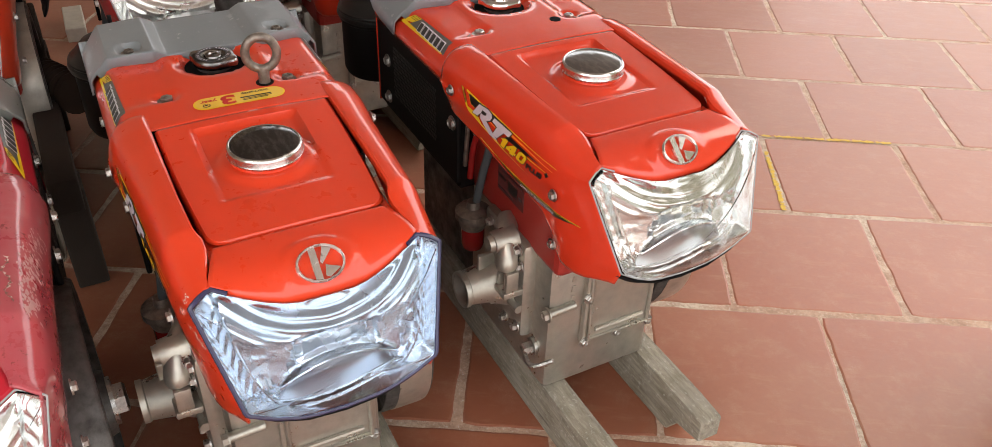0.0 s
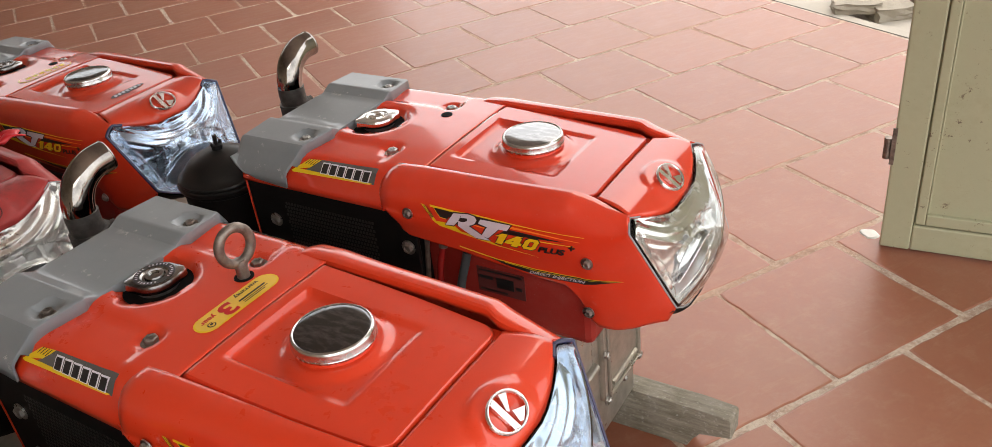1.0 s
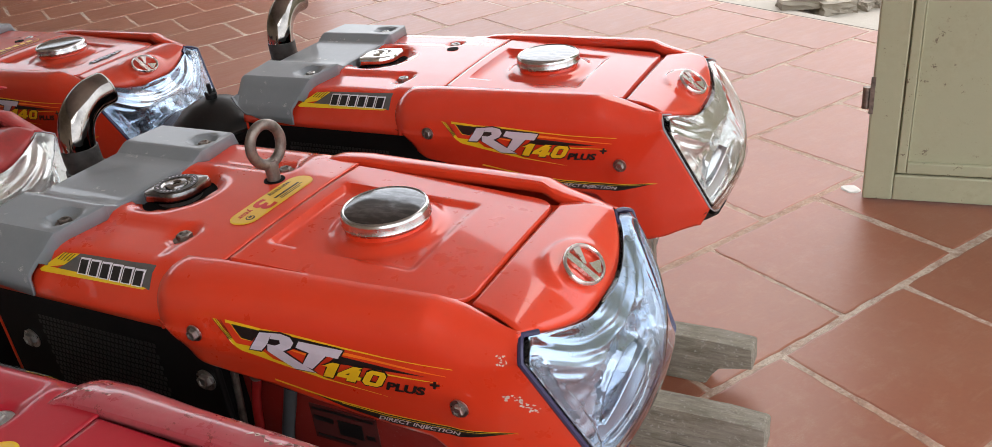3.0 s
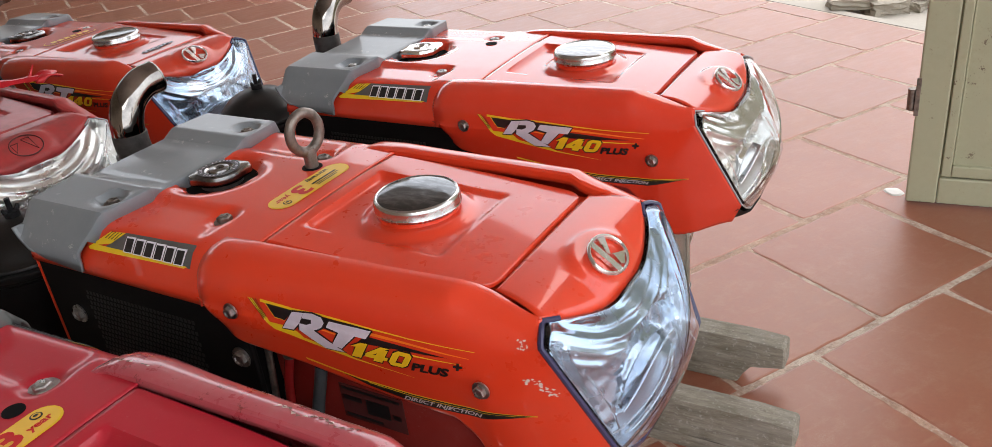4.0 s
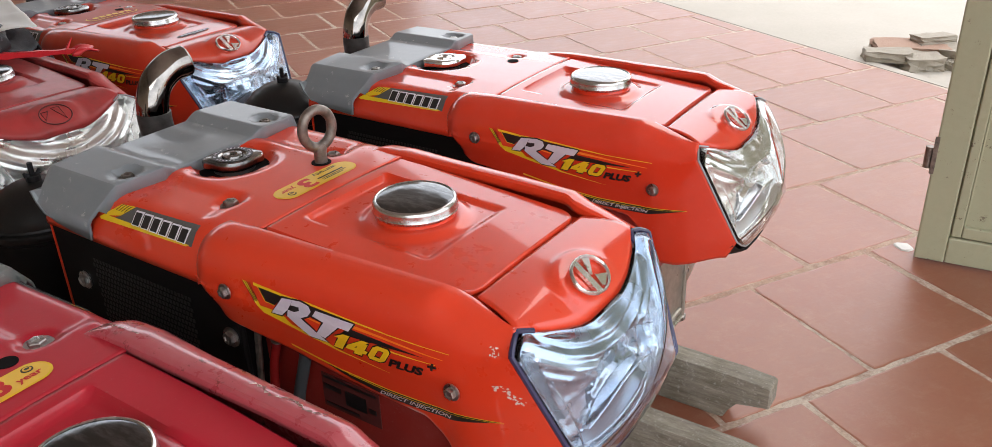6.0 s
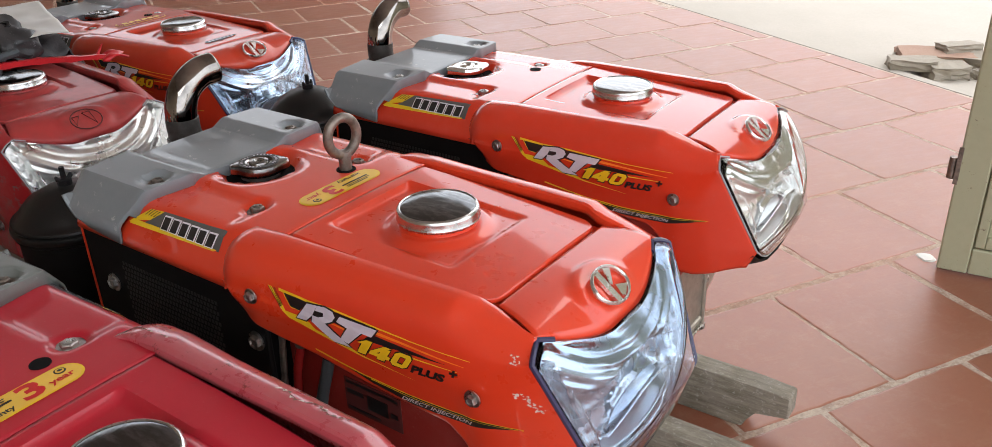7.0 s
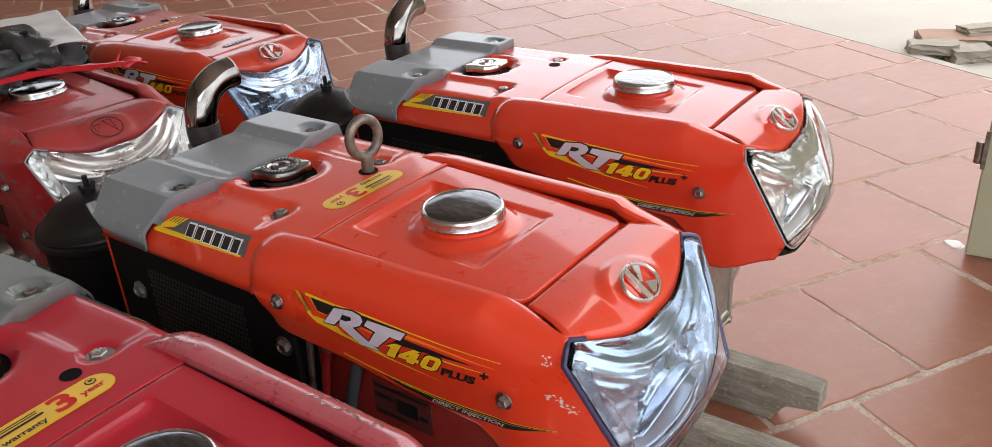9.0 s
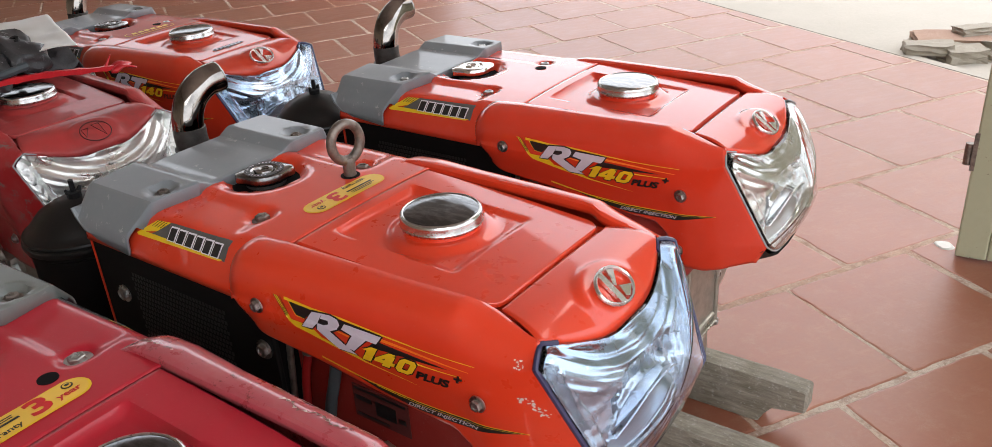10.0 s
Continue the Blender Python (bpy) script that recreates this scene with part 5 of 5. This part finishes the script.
def rubbed_paint(root, fender):
    """Pale rubbed streaks along the crown of the fender."""
    surf = surface_of(fender)
    r = random.Random(21)
    spots = []
    for _ in range(240):
        t = r.random()
        x = lerp(-0.055, 0.125, t)
        y = knots(x, [(-0.06, 0.166), (0.0, 0.154), (0.05, 0.147), (0.125, 0.143)]) + r.gauss(0, 0.0035)
        k = r.uniform(0.0006, 0.0026) * (0.5 + 0.8 * t)
        spots.append([(x + 1.9 * k * r.uniform(0.5, 1.2) * math.cos(a), y + 0.6 * k * r.uniform(0.4, 1.1) * math.sin(a)) for a in [2 * math.pi * q / 8 for q in range(8)]])
    tagged(part("rubbed_paint", lay(flat(spots), lambda u, v: (u, v, 0.8), surf, (0, 0, -1), 0.0004), RUBBED, root), kind="stuff")


RUBBED = plain("chalky_rubbed_paint", (0.52, 0.30, 0.29), 0.6, 120, 0.3)
rubbed_paint(eng_c, fen_c[1])
gouges(eng_c, fen_c[1])


def ribbed_hose(root):
    line = [Vector((-1.059, 0.205, 0.329)).lerp(Vector((-0.939, 0.265, 0.329)), k / 44) for k in range(45)]
    part("ribbed_hose", tube(line, [0.044 if k % 6 in (2, 3) else 0.036 for k in range(45)], 24), M_BROWN_RUBBER, root, "brown ribbed rubber hose", True, crisp=60)


ribbed_hose(eng_c)
eng_f, fen_f, cowl_f = engine("diesel_engine", "dusty orange-red diesel engine standing behind the crimson one", (-1.760, 0.260), -0.01,
                              M_ORANGE_E, (M_ORANGE_E, M_ORANGE_E), M_LENS, False, {"decals": False})


# ---- gate leaf ----
def gate():
    root = new("metal_gate")
    root.matrix_world = pose(0.494, 0.078, 0.0, 0, 0, -52.8)
    tagged(root, "open cream-painted sheet-metal gate leaf with raised frames", "gate")
    w, h = 1.05, 2.0

    def plate(x0, x1, y0, y1, z0, z1, bevel=0.0):
        return box(*[1.11 * q for q in (x0, x1, y0, y1, z0, z1)], bevel)

    part("sheet", plate(0.01, w - 0.01, -0.006, 0.006, 0.02, h - 0.01), M_CREAM, root)
    for x0, x1 in ((0, 0.058), (w - 0.058, w)):
        part("stile", plate(x0, x1, -0.02, 0.02, 0.006, h, 0.004), M_CREAM, root)
    for z0, z1 in ((0.006, 0.064), (h - 0.058, h), (0.98, 1.03)):
        part("rail", plate(0.0585, w - 0.0585, -0.019, 0.019, z0, z1, 0.004), M_CREAM, root)
    part("mullion", plate(0.262, 0.298, -0.017, 0.017, 0.0645, h - 0.06, 0.004), M_CREAM, root)
    part("cross_rail", plate(0.2985, w - 0.059, -0.016, 0.016, 0.262, 0.292, 0.003), M_CREAM, root)
    for x0, x1, z0, z1 in ((0.0612, 0.080, 0.0672, 0.975), (0.0805, 0.2612, 0.0672, 0.092), (0.2988, w - 0.061, 0.0672, 0.092)):
        part("inner_frame", plate(x0, x1, -0.0165, 0.0165, z0, z1, 0.003), M_CREAM, root)
    for x0, x1, z0, z1 in ((0.0805, 0.084, 0.0925, 0.975), (0.2985, 0.302, 0.2925, 0.975), (0.2985, 0.302, 0.0925, 0.2615)):
        part("bead", plate(x0, x1, -0.0125, 0.0125, z0, z1, 0.0015), M_CREAM, root)
    part("edge_plate", plate(-0.004, 0.005, -0.0215, -0.0195, 0.20, 0.28, 0.0005), M_RUST, root, "rusty brown edge plate")
    for z in (0.21, 1.0, 1.75):
        part("hinge", lathe([(0, 0), (0.009, 0), (0.009, 0.05), (0, 0.05)], (-0.011, -0.013, z * 1.11), n=16), M_RUST, root)
    return root


gate()

# ---- things on and beside the engines ----
D_AT = pose(-1.3596, 0.5068, -0.0087, 0, 0, -60.6)


def ripple(x, y, seed=0.0):
    return noise.noise(Vector((x * 9 + seed, y * 9, seed))) * 0.5 + noise.noise(Vector((x * 24, y * 24 + seed, 3.0))) * 0.25


def draped_cloth():
    """Dark cloth thrown over the rear of the scarred engine."""
    def at(u, v):
        y = lerp(-0.27, 0.22, v)
        front = -0.065 + 0.035 * math.sin(v * 5 + 0.6) + 0.03 * ripple(v, 0.3)
        x = lerp(-0.58, front, u)
        z = 0.642 + 0.050 * ripple(x * 1.4, y * 1.4) + 0.014 * abs(math.sin((x * 34 + y * 21) + 5 * ripple(x, y, 2))) - 0.02 * smoothstep((x - front + 0.05) / 0.05)
        over = max(0.0, abs(y + 0.01) - 0.170)
        z -= over * 1.7 + (0.03 if over else 0.0)
        return (x, y + 0.02 * ripple(x, y, 5) * (1 if over else 0), max(z, 0.30))
    bm = grid(at, 60, 60)
    ob = part("cloth", bm, M_CLOTH, smooth=True, thick=0.004)
    ob.matrix_world = D_AT
    tagged(ob, "crumpled dark grey cloth thrown over an old engine", "cloth")


def plastic_sheet():
    def at(u, v):
        x, y = lerp(-0.20, 0.00, u) + 0.03 * v, lerp(-0.02, 0.150, v) * (1 - 0.35 * u)
        return (x, y, 0.690 + 0.016 * ripple(x, y, 9) + 0.020 * (1 - u))
    ob = part("plastic_sheet", grid(at, 26, 26), M_SHEET, smooth=True, thick=0.0015)
    ob.matrix_world = D_AT
    tagged(ob, "crumpled white plastic sheet on the dark cloth", "sheet")


def broken_lamp_bezel():
    """Black and red plastic scraps lying on the cloth."""
    root = new("plastic_scrap")
    root.matrix_world = D_AT
    tagged(root, "broken red and black plastic moulding lying on the cloth", "scrap")
    line = bend([(0.030, -0.100, 0.660), (0.045, -0.04, 0.662), (0.061, 0.018, 0.660), (0.080, 0.075, 0.654), (0.096, 0.120, 0.650)], 6)
    part("red_arm", tube(line, [0.0062 + 0.0014 * (k % 5 == 2) - 0.0012 * (k > 18) for k in range(len(line))], 4), M_REDPLASTIC, root)
    bm = grid(lambda u, v: (lerp(0.088, 0.112, u), lerp(0.112, 0.150, v) + 0.006 * math.sin(u * 7), 0.650 + 0.008 * math.sin(v * 3) - 0.006 * u), 4, 8)
    part("red_tab", bm, M_REDPLASTIC, root, smooth=True, thick=0.003)
    part("red_prong", tube([(0.088, 0.108, 0.652), (0.086, 0.118, 0.664), (0.089, 0.122, 0.672)], [0.003, 0.002, 0.001], 8), M_REDPLASTIC, root)
    for k, (x, y, z, r) in enumerate(((-0.03, 0.02, 0.690, 0.035), (-0.09, -0.03, 0.690, 0.042), (0.0, -0.06, 0.682, 0.030))):
        bm = box(x - r * 1.6, x + r * 1.4, y - r, y + r, z - 0.022, z + 0.016, 0.008)
        bmesh.ops.rotate(bm, cent=(x, y, z), matrix=Euler((0.3 * k - 0.2, 0.25, 0.7 * k)).to_matrix(), verts=bm.verts)
        bmesh.ops.subdivide_edges(bm, edges=[e for e in bm.edges if e.calc_length() > 0.02], cuts=4, use_grid_fill=True)
        for v in bm.verts:
            v.co += Vector((noise.noise(v.co * 38), noise.noise(v.co * 38 + Vector((7, 0, 0))), noise.noise(v.co * 30 + Vector((0, 9, 0))))) * 0.013
        scrap = part("black_moulding", bm, M_SCRAP, root, smooth=True)
        part("screw_boss", lathe([(0.006, 0), (0.010, 0.004), (0.010, 0.012), (0.005, 0.012), (0.005, 0.006), (0, 0.006)], (x, y, z + 0.012), (0.2, -0.4, 0.9), 16), M_RUBBER, scrap)
    part("grey_strip", tube(bend([(0.02, -0.13, 0.660), (0.04, -0.06, 0.672), (0.03, 0.0, 0.676)], 6), 0.007, 8), M_HOSE, root, smooth=True)


draped_cloth()
plastic_sheet()
broken_lamp_bezel()

block = box(-0.03, 0.03, -0.10, 0.10, 0.0, 0.045, 0.004)
block = part("timber_block", block, plain("pale_timber", (0.45, 0.42, 0.36), 0.7, 40, 0.25))
block.matrix_world = pose(-2.08, 1.28, 0.0006, 0, 0, 30)
tagged(block, "short pale timber block lying on the floor tiles", "timber")

def dark_beam(a, b):
    """Dark beam on added props, standing for unidentified dark clutter along the crimson engine."""
    a, b = Vector(a), Vector(b)
    length, turn = (b - a).length, math.degrees(math.atan2(b.y - a.y, b.x - a.x))
    bm = box(0, length, -0.026, 0.026, -0.07, 0.0, 0.005)
    beam = part("beam", bm, M_BEAM)
    beam.matrix_world = pose(a.x, a.y, a.z, 0, 0, turn)
    tagged(beam, "long dark beam standing for dark clutter beside the crimson engine", "timber")
    for d in (0.12, length - 0.12):
        at = a.lerp(b, d / length)
        leg = part("beam_prop", box(-0.04, 0.04, -0.03, 0.03, 0.0006, a.z - 0.0705, 0.004), M_BEAM)
        leg.matrix_world = pose(at.x, at.y, 0, 0, 0, turn)
        tagged(leg, "short dark prop added under a beam", "timber", "props under the beam")


M_BEAM = ground_material("dark_beam_brown", (0.018, 0.013, 0.010), (0.055, 0.042, 0.033), 14)
dark_beam((-1.903, 0.777, 0.30), (-1.401, -0.011, 0.30))

# chalk marks and a plaster spot on the floor
def strip(name, a, b, w, material, label, category):
    bm = bmesh.new()
    r = random.Random(3)
    a, b = Vector(a), Vector(b)
    n = (b - a).normalized().cross(Vector((0, 0, 1)))
    pts = [a.lerp(b, k / 60) for k in range(61)]
    left = [bm.verts.new(p + n * w * r.uniform(0.1, 0.6)) for p in pts]
    right = [bm.verts.new(p - n * w * r.uniform(0.1, 0.6)) for p in pts]
    for k in range(60):
        if r.random() > 0.14:
            bm.faces.new((left[k], left[k + 1], right[k + 1], right[k]))
    tagged(part(name, bm, material), label, category)


strip("chalk_mark", (0.057, 0.875, 0.0022), (0.407, 0.880, 0.0022), 0.013, M_CHALK, "worn yellow chalk line drawn on the floor tiles", "mark")
strip("chalk_mark", (0.054, 0.79, 0.0022), (0.053, 0.514, 0.0022), 0.014, M_CHALK, "worn yellow chalk line drawn on the floor tiles", "mark")
spot = lathe([(0.022, 0.0), (0.018, 0.003), (0, 0.004)], (0.508, 0.118, 0.0), n=14)
for v in spot.verts:
    v.co.x += 0.006 * noise.noise(v.co * 60)
    v.co.y += 0.010 * noise.noise(v.co * 40)
tagged(part("plaster_spot", spot, M_SHEET), "dried white plaster spot beside the gate", "spot")


# rubble at the edge of the yard
def chunk(name, label, at, size, turn, tilt, material, seed):
    r = random.Random(seed)
    bm = box(-size[0] / 2, size[0] / 2, -size[1] / 2, size[1] / 2, 0, size[2])
    bmesh.ops.subdivide_edges(bm, edges=list(bm.edges), cuts=3, use_grid_fill=True)
    for v in bm.verts:
        v.co += Vector((r.uniform(-1, 1), r.uniform(-1, 1), r.uniform(-0.4, 0.4))) * size[2] * 0.16
    ob = part(name, bm, material)
    ob.matrix_world = pose(*at, tilt, 0, turn)
    tagged(ob, label, "rubble", "rubble at the yard edge")


for k, (x, y, z, sx, sy, sz, turn, tilt, mat) in enumerate((
        (1.390, 0.765, -0.012, 0.150, 0.075, 0.034, -38, 0, M_STONE), (1.475, 0.705, -0.045, 0.120, 0.09, 0.05, -20, 4, M_STONE),
        (1.520, 0.790, 0.006, 0.230, 0.120, 0.020, -35, 3, M_BRICK), (1.600, 0.770, 0.026, 0.130, 0.075, 0.026, -15, -4, M_STONE),
        (1.440, 0.880, -0.045, 0.060, 0.045, 0.035, 15, 8, M_STONE), (1.500, 0.900, -0.045, 0.080, 0.05, 0.05, 50, -6, M_BRICK),
        (1.630, 0.660, -0.045, 0.140, 0.10, 0.06, -60, 2, M_STONE), (1.560, 0.640, -0.045, 0.05, 0.04, 0.03, 10, 0, M_STONE))):
    x, y, sx, sy, sz = 1.745 + 1.22 * (x - 1.39), 1.35 + 1.22 * (y - 0.765), sx * 1.22, sy * 1.22, sz * 1.22
    chunk("broken_brick" if mat is M_BRICK else "cement_chunk", "broken reddish brick slab lying on rubble" if mat is M_BRICK else "broken pale cement chunk lying at the yard edge", (x, y, z), (sx, sy, sz), turn, tilt, mat, k)

# ---- floor tiles ----
PX, PY = 0.3575, 0.3655


def tile_mesh(w, d, seed=0):
    """A pressed clay tile with slightly uneven, worn edges."""
    r = random.Random(seed)
    hx, hy = w / 2, d / 2
    corners = [(-hx, -hy), (hx, -hy), (hx, hy), (-hx, hy)]
    edge = []
    for (x0, y0), (x1, y1) in zip(corners, corners[1:] + corners[:1]):
        for k in range(14):
            t = k / 14
            inset = 0.0022 if k == 0 else 0.0
            nx, ny = (y1 - y0), -(x1 - x0)
            length = math.hypot(nx, ny)
            j = r.uniform(-0.0022, 0.0010)
            edge.append((lerp(x0, x1, t) * (1 - inset / hx) + nx / length * j, lerp(y0, y1, t) * (1 - inset / hy) + ny / length * j))
    bm = bmesh.new()
    low = [bm.verts.new((x, y, -0.006)) for x, y in edge]
    top = [bm.verts.new((x, y, -0.0010 + r.uniform(-0.0006, 0.0002))) for x, y in edge]
    crown = [bm.verts.new((x * 0.976, y * 0.976, 0.0)) for x, y in edge]
    bm.faces.new(crown)
    n = len(edge)
    for A, B in ((low, top), (top, crown)):
        for k in range(n):
            bm.faces.new((A[k], A[(k + 1) % n], B[(k + 1) % n], B[k]))
    me = bpy.data.meshes.new("tile")
    bm.to_mesh(me)
    bm.free()
    me.materials.append(M_TILE)
    return me


TILES = [tile_mesh(PX - 0.0105 - 0.001 * (k % 3), PY - 0.0125 - 0.001 * (k % 4), k) for k in range(12)]
rng = random.Random(11)
rest = bmesh.new()
for row in range(-8, 17):
    for col in range(-12, 6):
        x = 0.058 + (col + 0.5) * PX + (PX / 2 if row % 2 else 0.0)
        y = -0.224 + (row + 0.5) * PY + 0.018 * x
        last = edge_x(y) - 0.012
        if x < -3.22 or x - PX / 2 > last - 0.04:
            continue
        m = pose(x + rng.uniform(-1, 1) * 0.003, y + rng.uniform(-1, 1) * 0.0025, rng.uniform(-0.0008, 0.0003), 0, 0, 1.0 + rng.uniform(-0.5, 0.5))
        mesh = rng.choice(TILES)
        if x + PX / 2 > last:
            wide = last - (x - PX / 2) - 0.005
            mesh = tile_mesh(wide, PY - 0.011)
            m = pose(x - PX / 2 + 0.005 + wide / 2, y, 0, 0, 0, 0)
        if -3 <= row <= 12 and x > -2.2:
            ob = new("tile", mesh)
            ob.parent = floor
            ob.matrix_world = m
        else:
            k = len(rest.verts)
            rest.from_mesh(mesh)
            rest.verts.ensure_lookup_table()
            bmesh.ops.transform(rest, matrix=m, verts=rest.verts[k:])
tagged(part("tiles_beyond", rest, M_TILE, floor), kind="stuff")
